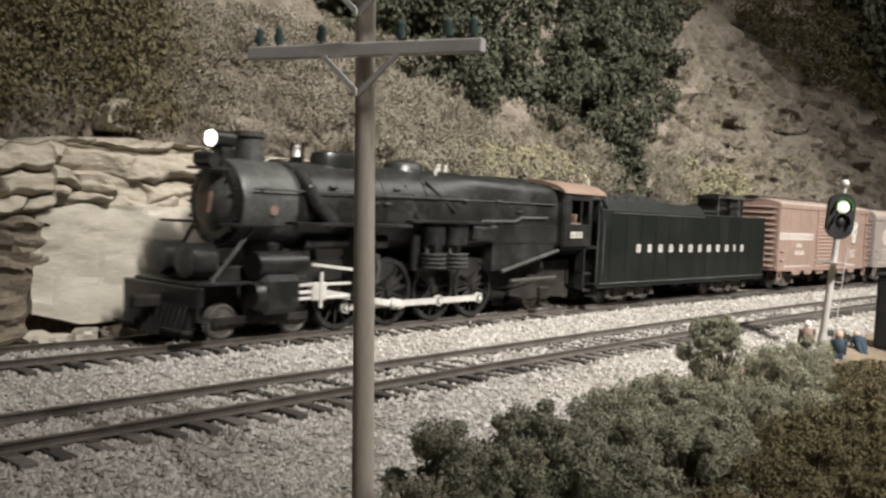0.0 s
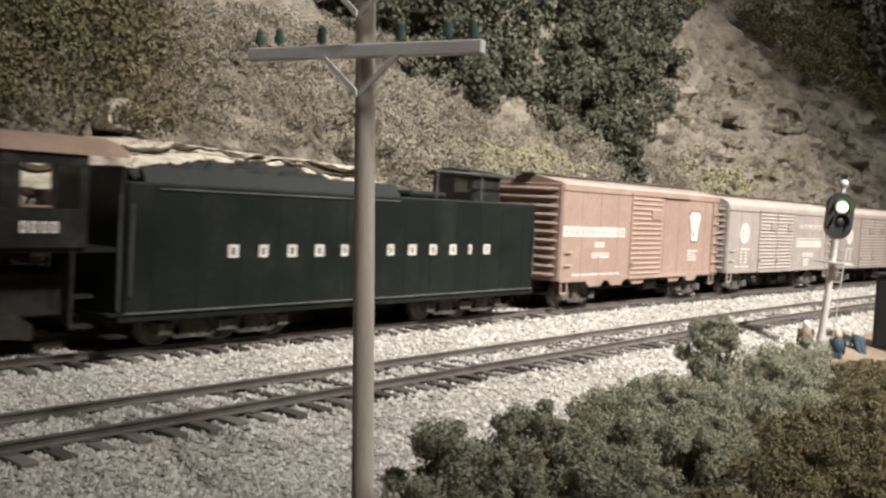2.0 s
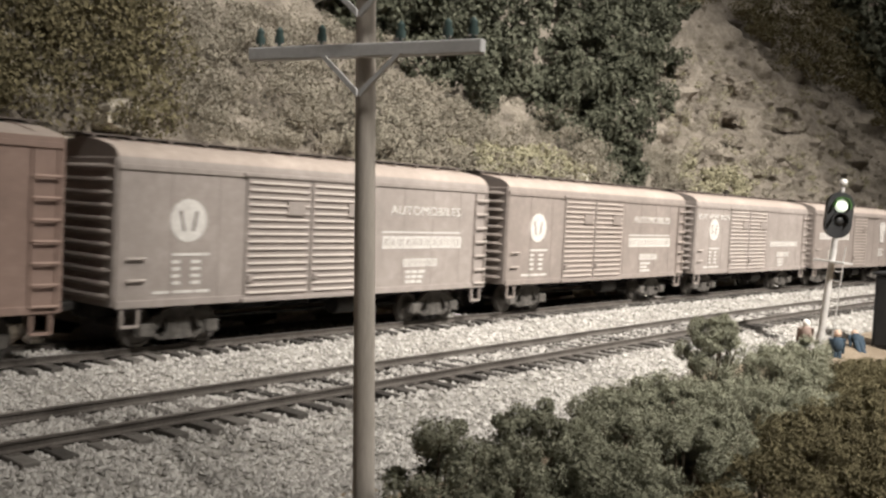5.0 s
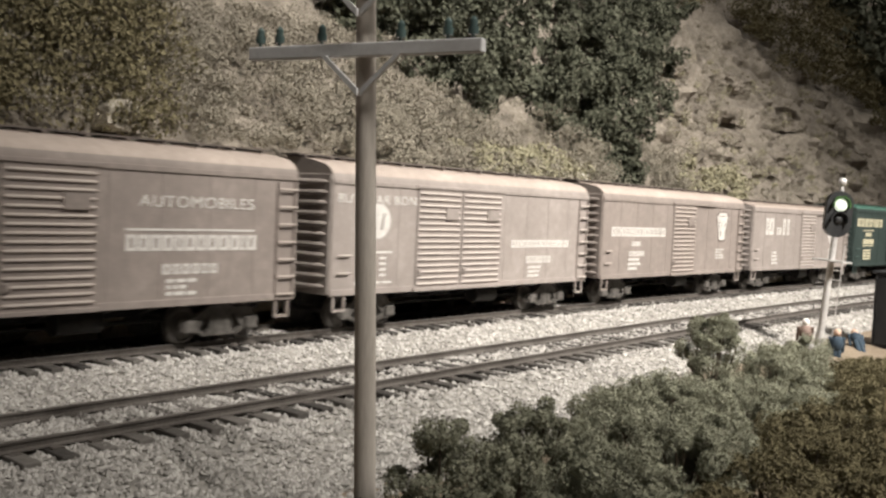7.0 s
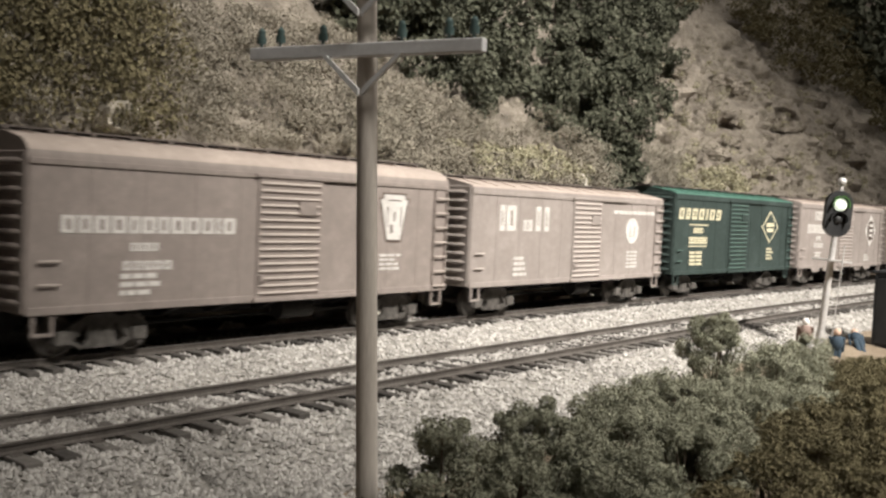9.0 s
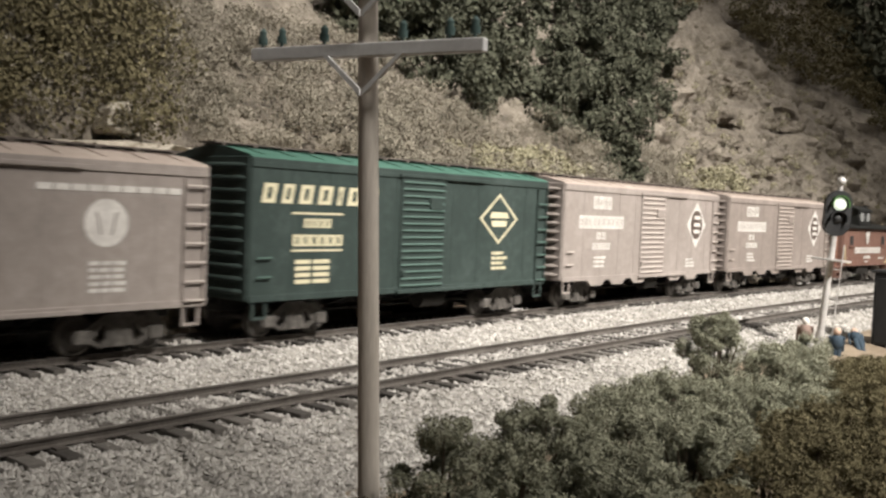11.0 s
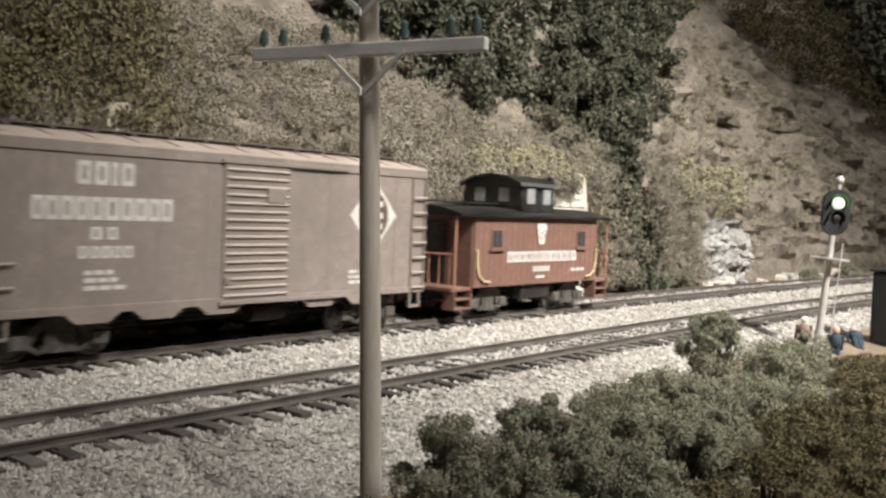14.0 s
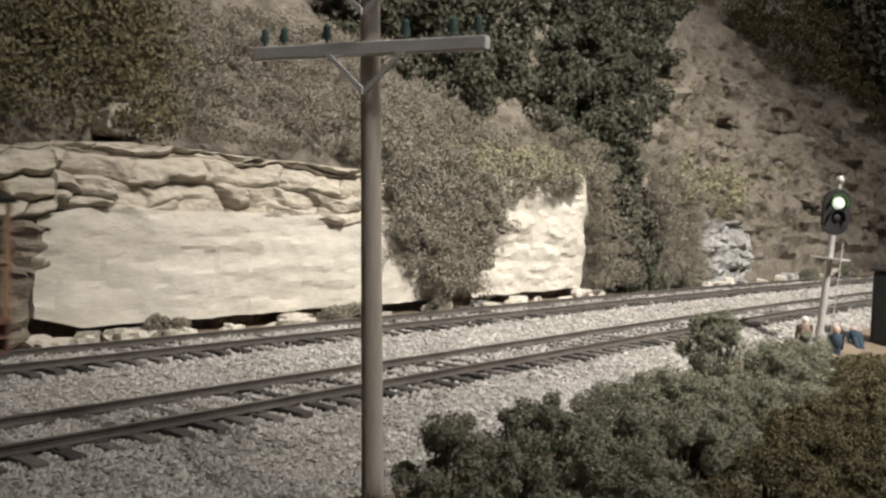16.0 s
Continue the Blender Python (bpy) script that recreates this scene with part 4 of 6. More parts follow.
        part("door_guide", box(door[0] - 0.1, door[1] + (door[1] - door[0]) * (0.0 if wide else 0.95), *sorted((s * SIDE, s * (SIDE + 0.12))), z0 - 0.03, z0 + 0.06, 0.01), paint, car)
        # ladder at one end, grab irons at the other
        lad = part("ladder", box(HALF - 0.62, HALF - 0.57, *sorted((s * SIDE, s * (SIDE + 0.06))), z0 + 0.02, eave - 0.25), paint, car)
        part("stile", box(HALF - 0.1, HALF - 0.05, *sorted((s * SIDE, s * (SIDE + 0.06))), z0 + 0.02, eave - 0.25), paint, lad)
        for i in range(7):
            child("rung", f"rung/{paint.name}", lambda: rod((-0.27, 0, 0), (0.27, 0, 0), 0.026, 0.026, 6), M_RUNG[paint.name], lad, P(HALF - 0.335, s * (SIDE + 0.09), z0 + 0.12 + i * 0.41))
        for z in (z0 + 0.55, z0 + 1.0):
            child("grab_iron", f"grab/{paint.name}", lambda: rod((-0.22, 0, 0), (0.22, 0, 0), 0.024, 0.024, 6), M_RUNG[paint.name], car, P(-HALF + 0.42, s * (SIDE + 0.07), z))
        for q in (-HALF + 0.35, HALF - 0.35):
            child("stirrup", f"stirrup/{paint.name}", lambda: prism([(-0.22, 0), (-0.16, 0), (-0.16, -0.38), (0.16, -0.38), (0.16, 0), (0.22, 0), (0.22, -0.44), (-0.22, -0.44)], -0.03, 0.03, "y"), paint, car, P(q, s * (SIDE - 0.03), z0))
    # underframe
    und = part("underframe", box(-HALF + 0.1, HALF - 0.1, -0.35, 0.35, 0.62, z0, 0.03), M_UNDER, car, "grimy black underframe")
    for q in (-2.6, -1.2, 0.2, 1.5, 2.6):
        child("cross_bearer", "cross_bearer", lambda: prism([(-1.4, 0.97), (1.4, 0.97), (0.5, 0.66), (-0.5, 0.66)], -0.08, 0.08, "x"), M_UNDER, und, P(q, 0, 0))
    child("brake_cylinder", "brake_cylinder", lambda: rod((-0.5, 0, 0), (0.5, 0, 0), 0.25, 0.25, 14), M_UNDER, und, P(0.9, -0.95, 0.68), smooth=40)
    child("air_tank", "air_tank", lambda: rod((-0.75, 0, 0), (0.75, 0, 0), 0.2, 0.2, 14), M_UNDER, und, P(-1.4, 0.8, 0.7), smooth=40)
    child("brake_rod", "brake_rod", lambda: rod((-4, 0, 0), (4, 0, 0), 0.03, 0.03, 6), M_UNDER, und, P(0, -0.7, 0.55))
    for s in (-1, 1):
        child("coupler", "coupler", lambda: box(-0.5, 0.35, -0.1, 0.1, 0.78, 0.98, 0.03, box(0.3, 0.62, -0.18, 0.16, 0.74, 1.02, 0.05)), M_UNDER, car, P(s * (HALF + 0.1), 0, 0, 0, 0, 0 if s > 0 else 180))
        truck(car, s * 4.35)
    child("brake_wheel", "brake_wheel", lambda: rod((0, 0, 0), (-0.06, 0, 0), 0.28, 0.28, 16), M_UNDER, car, P(HALF + 0.22, -0.5, 3.2), smooth=40)
    return car


M_ROOFWALK = surface("roofwalk", (0.06, 0.05, 0.045), (0.14, 0.115, 0.1), None, 0.85, big=1.0, fine=8)
M_RUNG = {}
BROWN1 = car_paint("freight_red_bright", (0.265, 0.185, 0.152))
BROWN2 = car_paint("freight_brown", (0.222, 0.186, 0.165))
BROWN3 = car_paint("freight_tan_brown", (0.265, 0.228, 0.206))
GREEN = car_paint("freight_green", (0.03, 0.044, 0.039), 0.3)
RED = car_paint("cabin_red", (0.168, 0.092, 0.07))
ROOF1 = car_paint("roof_dusty", (0.345, 0.285, 0.245))
ROOF2 = car_paint("roof_green_dusty", (0.05, 0.12, 0.09))
# Lighter copies of each paint, for worn rungs and painted highlights on door ribs.
for m_, c_ in ((BROWN1, (0.42, 0.3, 0.25)), (BROWN2, (0.42, 0.36, 0.32)), (BROWN3, (0.48, 0.42, 0.38)), (GREEN, (0.08, 0.13, 0.11)), (RED, (0.4, 0.2, 0.14))):
    M_RUNG[m_.name] = surface("worn_" + m_.name, tuple(v * 0.8 for v in c_), c_, None, 0.6, big=2, fine=10, bump=0)
YF = -SIDE


def writing_block(car, x, z, rows, h, seed, mat=None):
    rng = random.Random(seed)
    for i in range(rows):
        bars(car, x, z - i * h * 1.7, YF, [rng.uniform(0.1, 0.3) for _ in range(3)], h, 0.05, mat or M_WHITE)


def freight():
    cars = []
    lab = " on black trucks"
    # keystone cars
    for i in (1, 5):
        c = boxcar(BROWN1 if i == 1 else BROWN2, ROOF1, ("bright oxide red" if i == 1 else "dusty brown") + " boxcar with a keystone emblem" + lab, door=(-1.5, 0.95) if i == 1 else (-0.75, 1.25), eave=4.3 if i == 1 else 4.03, round_roof=i != 1, fishbelly=i == 1)
        bars(c, -6.05 if i == 1 else -5.5, 2.52, YF, [v * 1.27 for v in NAME_W], 0.35, 0.06, M_WHITE, label="white lettering band in plain blocks")
        bars(c, -4.0, 2.16, YF, [0.2, 0.2, 0.2], 0.17, 0.03, M_WHITE)
        bars(c, -4.15, 1.77, YF, [0.18] * 5, 0.19, 0.06, M_WHITE)
        if i == 5:
            writing_block(c, -4.2, 1.6, 3, 0.1, 5)
        else:
            bars(c, -5.4, 1.16, YF, [0.5, 0.4, 0.6, 0.5, 0.4, 0.3], 0.06, 0.1, M_WHITE)
        writing_block(c, 3.4, 1.95, 4, 0.07, 6)
        keystone(c, 3.9, 2.4, YF, 1.2, M_WHITE, M_LETTERDARK)
        cars.append((i, c))
    for i in (2, 3, 4):
        c = boxcar((BROWN3, BROWN2, BROWN3)[i - 2], ROOF1, "dusty brown double-door automobile boxcar" + lab, door=(-2.95, 1.0), eave=4.0, round_roof=True, wide=True)
        disc(c, -4.47, 2.78 if i < 4 else 2.87, YF, 0.46, M_WHITE, M_LETTERDARK)
        bars(c, -4.85, 2.02, YF, [0.95], 0.06, 0.05, M_WHITE)
        for k in range(4):
            bars(c, -4.85, 1.86 - k * 0.15, YF, [0.2, 0.24], 0.07, 0.28, M_WHITE)
        bars(c, -5.3, 1.22, YF, [0.4, 0.5, 0.35], 0.06, 0.08, M_WHITE)
        if i == 4:
            words(c, "BUY WAR BONDS", -6.0, 3.32, YF - 0.004, 0.24, M_WHITE, 1.25)
        else:
            words(c, "AUTOMOBILES", 1.9, 3.06, YF - 0.004, 0.25, M_WHITE, 1.22)
            bars(c, 1.6, 2.56, YF, [3.3], 0.045, 0, M_WHITE)
        bars(c, 1.62, 2.14, YF, [v * 1.04 for v in NAME_W], 0.34 if i < 4 else 0.24, 0.045, M_WHITE, label="white lettering band in plain blocks")
        bars(c, 2.5, 1.64, YF, [0.2, 0.18, 0.18, 0.18, 0.18, 0.18], 0.22, 0.06, M_WHITE)
        writing_block(c, 2.6, 1.46, 3, 0.08, 9 + i)
        cars.append((i, c))
    c = boxcar(BROWN3, ROOF1, "tan-brown boxcar with a round white emblem" + lab, door=(-0.5, 1.4))
    bars(c, -4.73, 2.68, YF, [0.26, 0.5], 0.8, 0.1, M_WHITE, label="large white blocks of lettering")
    bars(c, -3.45, 2.68, YF, [0.2, 0.2], 0.36, 0.08, M_WHITE)
    bars(c, -2.75, 2.68, YF, [0.27, 0.27], 0.8, 0.22, M_WHITE)
    writing_block(c, -3.9, 1.76, 4, 0.1, 31)
    bars(c, 2.3, 3.36, YF, [0.3] * 9, 0.13, 0.06, M_WHITE)
    disc(c, 3.75, 2.74, YF, 0.48, M_WHITE, BROWN3)
    writing_block(c, 3.4, 1.9, 5, 0.08, 33)
    cars.append((6, c))
    c = boxcar(GREEN, ROOF2, "dark green steel boxcar" + lab + " with faded yellow lettering", door=(-1.05, 0.85), eave=4.3)
    bars(c, -5.85, 3.27, YF, [0.4, 0.34, 0.42, 0.44, 0.17, 0.44, 0.42], 0.46, 0.2, M_GOLD, slant=0.2, label="faded yellow slanted lettering blocks")
    bars(c, -4.9, 3.02, YF, [1.7], 0.05, 0, M_GOLD)
    bars(c, -4.5, 2.7, YF, [0.2] * 4, 0.22, 0.03, M_GOLD)
    bars(c, -4.85, 2.25, YF, [0.25] * 6, 0.28, 0.03, M_GOLD)
    bars(c, -4.9, 2.12, YF, [1.7], 0.05, 0, M_GOLD)
    for k in range(4):
        bars(c, -4.75, 1.82 - k * 0.16, YF, [0.5, 0.55], 0.1, 0.08, M_GOLD)
    diamond(c, 3.5, 3.05, YF, 1.4, M_GOLD, GREEN, True)
    writing_block(c, 3.2, 1.95, 4, 0.09, 43, M_GOLD)
    cars.append((7, c))
    for i in (8, 9):
        c = boxcar(BROWN3 if i == 8 else BROWN2, ROOF1, "tan-brown steel boxcar with a white diamond emblem" + lab, door=(-0.8, 1.15), eave=4.32, fishbelly=True)
        bars(c, -4.28, 3.5, YF, [0.28, 0.3, 0.13, 0.28], 0.46, 0.08, M_WHITE)
        bars(c, -5.18, 2.8, YF, [0.22, 0.26, 0.26, 0.25, 0.26, 0.32, 0.26, 0.26, 0.26, 0.26], 0.46, 0.05, M_WHITE, label="white lettering band in plain blocks")
        bars(c, -3.97, 2.42, YF, [0.24, 0.22], 0.25, 0.12, M_WHITE)
        bars(c, -4.23, 2.05, YF, [0.19] * 5, 0.24, 0.06, M_WHITE)
        writing_block(c, -4.1, 1.72, 3, 0.09, 51 + i)
        diamond(c, 4.05, 3.04, YF, 1.75, M_WHITE, M_LETTERDARK)
        writing_block(c, 3.2, 1.55, 3, 0.08, 61 + i)
        cars.append((i, c))
    return cars


M_LETTERDARK = surface("emblem_dark", (0.07, 0.05, 0.042), (0.12, 0.09, 0.075), None, 0.7, bump=0)
M_PANE = surface("dim_window_pane", (0.03, 0.03, 0.03), (0.06, 0.06, 0.058), None, 0.15, bump=0, sheen=0.8)
M_YELLOW = surface("grab_yellow", (0.45, 0.36, 0.2), (0.6, 0.5, 0.3), None, 0.6, bump=0)


def caboose():
    c = thing("caboose", "oxide red caboose with a black cupola and white lettering", "caboose", "freight train")
    x0, x1 = -3.6, 3.6
    out = [(-1.46, 0.95), (1.46, 0.95), (1.46, 3.12), (-1.46, 3.12)]
    body = part("body", prism(out, x0, x1, "x"), RED, c)
    for i in range(24):
        child("board_seam", "board_seam", lambda: box(-0.012, 0.012, -1.468, 1.468, 0.98, 3.1), RED, body, P(x0 + 0.15 + i * 0.3, 0, 0))
    roof = [(-1.62, 3.1), (-1.62, 3.18), (-0.9, 3.36), (0, 3.44), (0.9, 3.36), (1.62, 3.18), (1.62, 3.1)]
    part("roof", prism(roof, -4.5, 4.5, "x"), M_LOCO, c, "black tarred roof", smooth=30)
    rb = part("running_board", box(-4.6, 4.6, -0.3, 0.3, 3.5, 3.54), M_LOCO, c)
    cup = part("cupola", prism([(-1.25, 3.2), (1.25, 3.2), (1.14, 4.2), (0.7, 4.38), (0, 4.46), (-0.7, 4.38), (-1.14, 4.2)], -0.85, 1.05, "x"), M_LOCO, c, "black cupola")
    part("cupola_roof", prism([(-1.3, 4.12), (-1.22, 4.24), (-0.7, 4.44), (0, 4.53), (0.7, 4.44), (1.22, 4.24), (1.3, 4.12), (0.7, 4.38), (0, 4.46), (-0.7, 4.38)], -1.0, 1.25, "x"), M_LOCO, cup, smooth=30)
    for q in (-0.35, 0.6):
        for s in (-1, 1):
            part("cupola_window", box(q - 0.22, q + 0.22, *sorted((s * 1.13, s * 1.24)), 3.55, 4.05, 0.01), M_LITPANE, cup, "small pale cupola pane")
    for s in (-0.5, 0.5):
        part("cupola_window", box(-0.89, -0.84, s - 0.2, s + 0.2, 3.6, 4.05, 0.01), M_LITPANE, cup)
    part("smoke_pipe", rod((1.75, -0.6, 3.3), (1.75, -0.6, 4.35), 0.1, 0.1, 12, rod((1.75, -0.6, 4.35), (1.75, -0.6, 4.5), 0.14, 0.14, 12)), M_LOCO, c, smooth=40)
    for q in (-2.5, 2.5):
        for s in (-1, 1):
            w = part("window", box(q - 0.3, q + 0.3, *sorted((s * 1.45, s * 1.49)), 2.1, 2.75, 0.01), RED, c)
            for k in (-0.13, 0.13):
                part("pane", box(q + k - 0.11, q + k + 0.11, *sorted((s * 1.46, s * 1.5)), 2.17, 2.68), M_PANE, w)
            part("sill", box(q - 0.36, q + 0.36, *sorted((s * 1.45, s * 1.55)), 2.05, 2.1), RED, w)
    keystone(c, 0.0, 2.25, -1.475, 0.68, M_WHITE, M_LETTERDARK)
    bars(c, -1.9, 1.68, -1.475, [v * 1.24 for v in NAME_W], 0.34, 0.065, M_WHITE, label="white lettering band in plain blocks")
    bars(c, -0.45, 1.36, -1.475, [0.14] * 6, 0.17, 0.03, M_WHITE)
    bars(c, -0.25, 1.14, -1.475, [0.2, 0.25], 0.08, 0.05, M_WHITE)
    bars(c, 1.9, 1.32, -1.475, [0.25, 0.25, 0.25], 0.1, 0.06, M_WHITE)
    for s, x in ((-1, x0), (1, x1)):
        part("bulkhead", box(*sorted((x, x + s * 0.06)), -1.4, 1.4, 0.95, 3.1, 0.01), RED, c)
        part("end_door", box(*sorted((x + s * 0.05, x + s * 0.11)), -0.4, 0.4, 1.0, 2.9, 0.02), M_LOCO, c, "dark end door")
        part("platform", box(*sorted((x, x + s * 0.95)), -1.4, 1.4, 0.85, 0.97, 0.02), RED, c)
        for q in (-1, 1):
            st = part("steps", box(*sorted((x + s * 0.05, x + s * 0.1)), *sorted((q * 1.0, q * 1.45)), 0.3, 0.95), RED, c)
            part("stringer", box(*sorted((x + s * 0.82, x + s * 0.87)), *sorted((q * 1.0, q * 1.45)), 0.3, 0.95), RED, st)
            for k in (0.32, 0.6):
                part("tread", box(*sorted((x + s * 0.06, x + s * 0.86)), *sorted((q * 1.05, q * 1.46)), k, k + 0.05), RED, st)
            part("corner_post", rod((x + s * 0.85, q * 1.4, 0.95), (x + s * 0.85, q * 1.4, 3.12), 0.035, 0.035, 8), M_RUNG[RED.name], c)
            pts = [(x - s * 0.75, 1.1), (x - s * 0.45, 1.13), (x - s * 0.2, 1.3), (x - s * 0.1, 1.6), (x - s * 0.08, 2.1)]
            bm = bmesh.new()
            for a, b in zip(pts, pts[1:]):
                rod((a[0], q * 1.52, a[1]), (b[0], q * 1.52, b[1]), 0.035, 0.035, 8, bm)
            part("grab_rail", bm, M_YELLOW, c, "curved yellow grab rail", smooth=60)
        rl = part("railing", rod((x + s * 0.85, -1.4, 1.95), (x + s * 0.85, 1.4, 1.95), 0.03, 0.03, 8), M_RUNG[RED.name], c)
        for k in np.linspace(-1.2, 1.2, 7):
            part("baluster", rod((x + s * 0.85, k, 0.95), (x + s * 0.85, k, 1.95), 0.02, 0.02, 6), M_RUNG[RED.name], rl)
        if s < 0:
            part("coupler", box(*sorted((x + s * 0.8, x + s * 1.5)), -0.13, 0.13, 0.75, 1.0, 0.04), M_UNDER, c)
            continue
        ld = part("ladder", rod((x + s * 0.93, -1.1, 0.95), (x + s * 0.93, -1.1, 3.5), 0.025, 0.025, 6), M_YELLOW, c)
        part("stile", rod((x + s * 0.93, -0.7, 0.95), (x + s * 0.93, -0.7, 3.5), 0.025, 0.025, 6), M_YELLOW, ld)
        for k in range(7):
            part("rung", rod((x + s * 0.93, -1.1, 1.2 + k * 0.33), (x + s * 0.93, -0.7, 1.2 + k * 0.33), 0.02, 0.02, 6), M_YELLOW, ld)
        part("coupler", box(*sorted((x + s * 0.8, x + s * 1.5)), -0.13, 0.13, 0.75, 1.0, 0.04), M_UNDER, c)
    part("underframe", box(-4.4, 4.4, -0.4, 0.4, 0.6, 0.95, 0.03), M_UNDER, c)
    part("tool_box", box(-0.8, 0.9, -1.3, -0.7, 0.45, 0.95, 0.03), M_UNDER, c)
    for s in (-1, 1):
        truck(c, s * 2.35, 1.5)
    return c


M_LITPANE = surface("pale_pane", (0.2, 0.2, 0.195), (0.34, 0.34, 0.33), None, 0.2, bump=0, sheen=0.8)


def ring(x, zc, hw, hh, power, n=28, flat_bottom=None):
    pts = []
    for i in range(n):
        a = i / n * 2 * math.pi
        c, s = math.cos(a), math.sin(a)
        y = hw * math.copysign(abs(c) ** (2 / power), c)
        z = zc + hh * math.copysign(abs(s) ** (2 / power), s)
        pts.append((x, y, z))
    return pts


DRIVERS = (-4.05, -2.13, -0.21, 1.71)
R_DRIVE, CRANK = 0.914, 0.36
RODS = {}


def driving_wheelset(parent, x):
    """Axle with two spoked wheels; the crank pins lie along +x of the axle."""
    w = child("driving_wheelset", "driving_wheelset", lambda: rod((0, -0.9, 0), (0, 0.9, 0), 0.13, 0.13, 14), M_UNDER, parent, P(x, 0, R_DRIVE), "black spoked driving wheels", 35)
    rim = R_DRIVE - 0.12

    def tyre():
        pts = [(R_DRIVE, 0.7), (R_DRIVE, 0.84), (rim, 0.84), (rim, 0.68), (R_DRIVE + 0.03, 0.68), (R_DRIVE + 0.03, 0.7)]
        bm = bmesh.new()
        vs = [[bm.verts.new((r * math.cos(a), y, r * math.sin(a))) for r, y in pts] for a in np.linspace(0, 2 * math.pi, 36, endpoint=False)]
        for i in range(36):
            p, q = vs[i], vs[(i + 1) % 36]
            for j in range(6):
                bm.faces.new((p[j], p[(j + 1) % 6], q[(j + 1) % 6], q[j]))
        return bm
    arc = [(-rim * math.cos(a), rim * math.sin(a)) for a in np.linspace(-0.65, 0.65, 10)] + [(-0.42 * math.cos(a), 0.42 * math.sin(a)) for a in np.linspace(0.5, -0.5, 5)]
    for s in (0, 180):
        turn = pose(0, 0, 0, 0, 0, s)
        flip = turn if s == 0 else pose(0, 0, 0, 180, 0, 0)
        child("tyre", "tyre", tyre, M_LOCO, w, flip, smooth=35)
        child("counterweight", "counterweight", lambda: prism(arc, 0.72, 0.83, "y"), M_UNDER, w, flip)
        child("crank_pin", "crank_pin", lambda: rod((CRANK, 0.72, 0), (CRANK, 1.02, 0), 0.15, 0.12, 12), M_UNDER, w, flip, smooth=35)
        for k in range(14):
            child("spoke", "spoke", lambda: rod((0.1, 0.77, 0), (rim + 0.02, 0.77, 0), 0.045, 0.035, 6), M_UNDER, w, flip @ pose(0, 0, 0, 0, k * 360 / 14, 0))
    return w


def bar_with_eyes(pts, y0, y1, w, eye):
    bm = bmesh.new()
    prism([(pts[0], -w), (pts[-1], -w), (pts[-1], w), (pts[0], w)], y0, y1, "y", bm)
    for p in pts:
        rod((p, y0 - 0.02, 0), (p, y1 + 0.02, 0), eye, eye, 16, bm)
        rod((p, y0 - 0.06, 0), (p, y0, 0), eye * 0.55, eye * 0.55, 10, bm)
    return bm


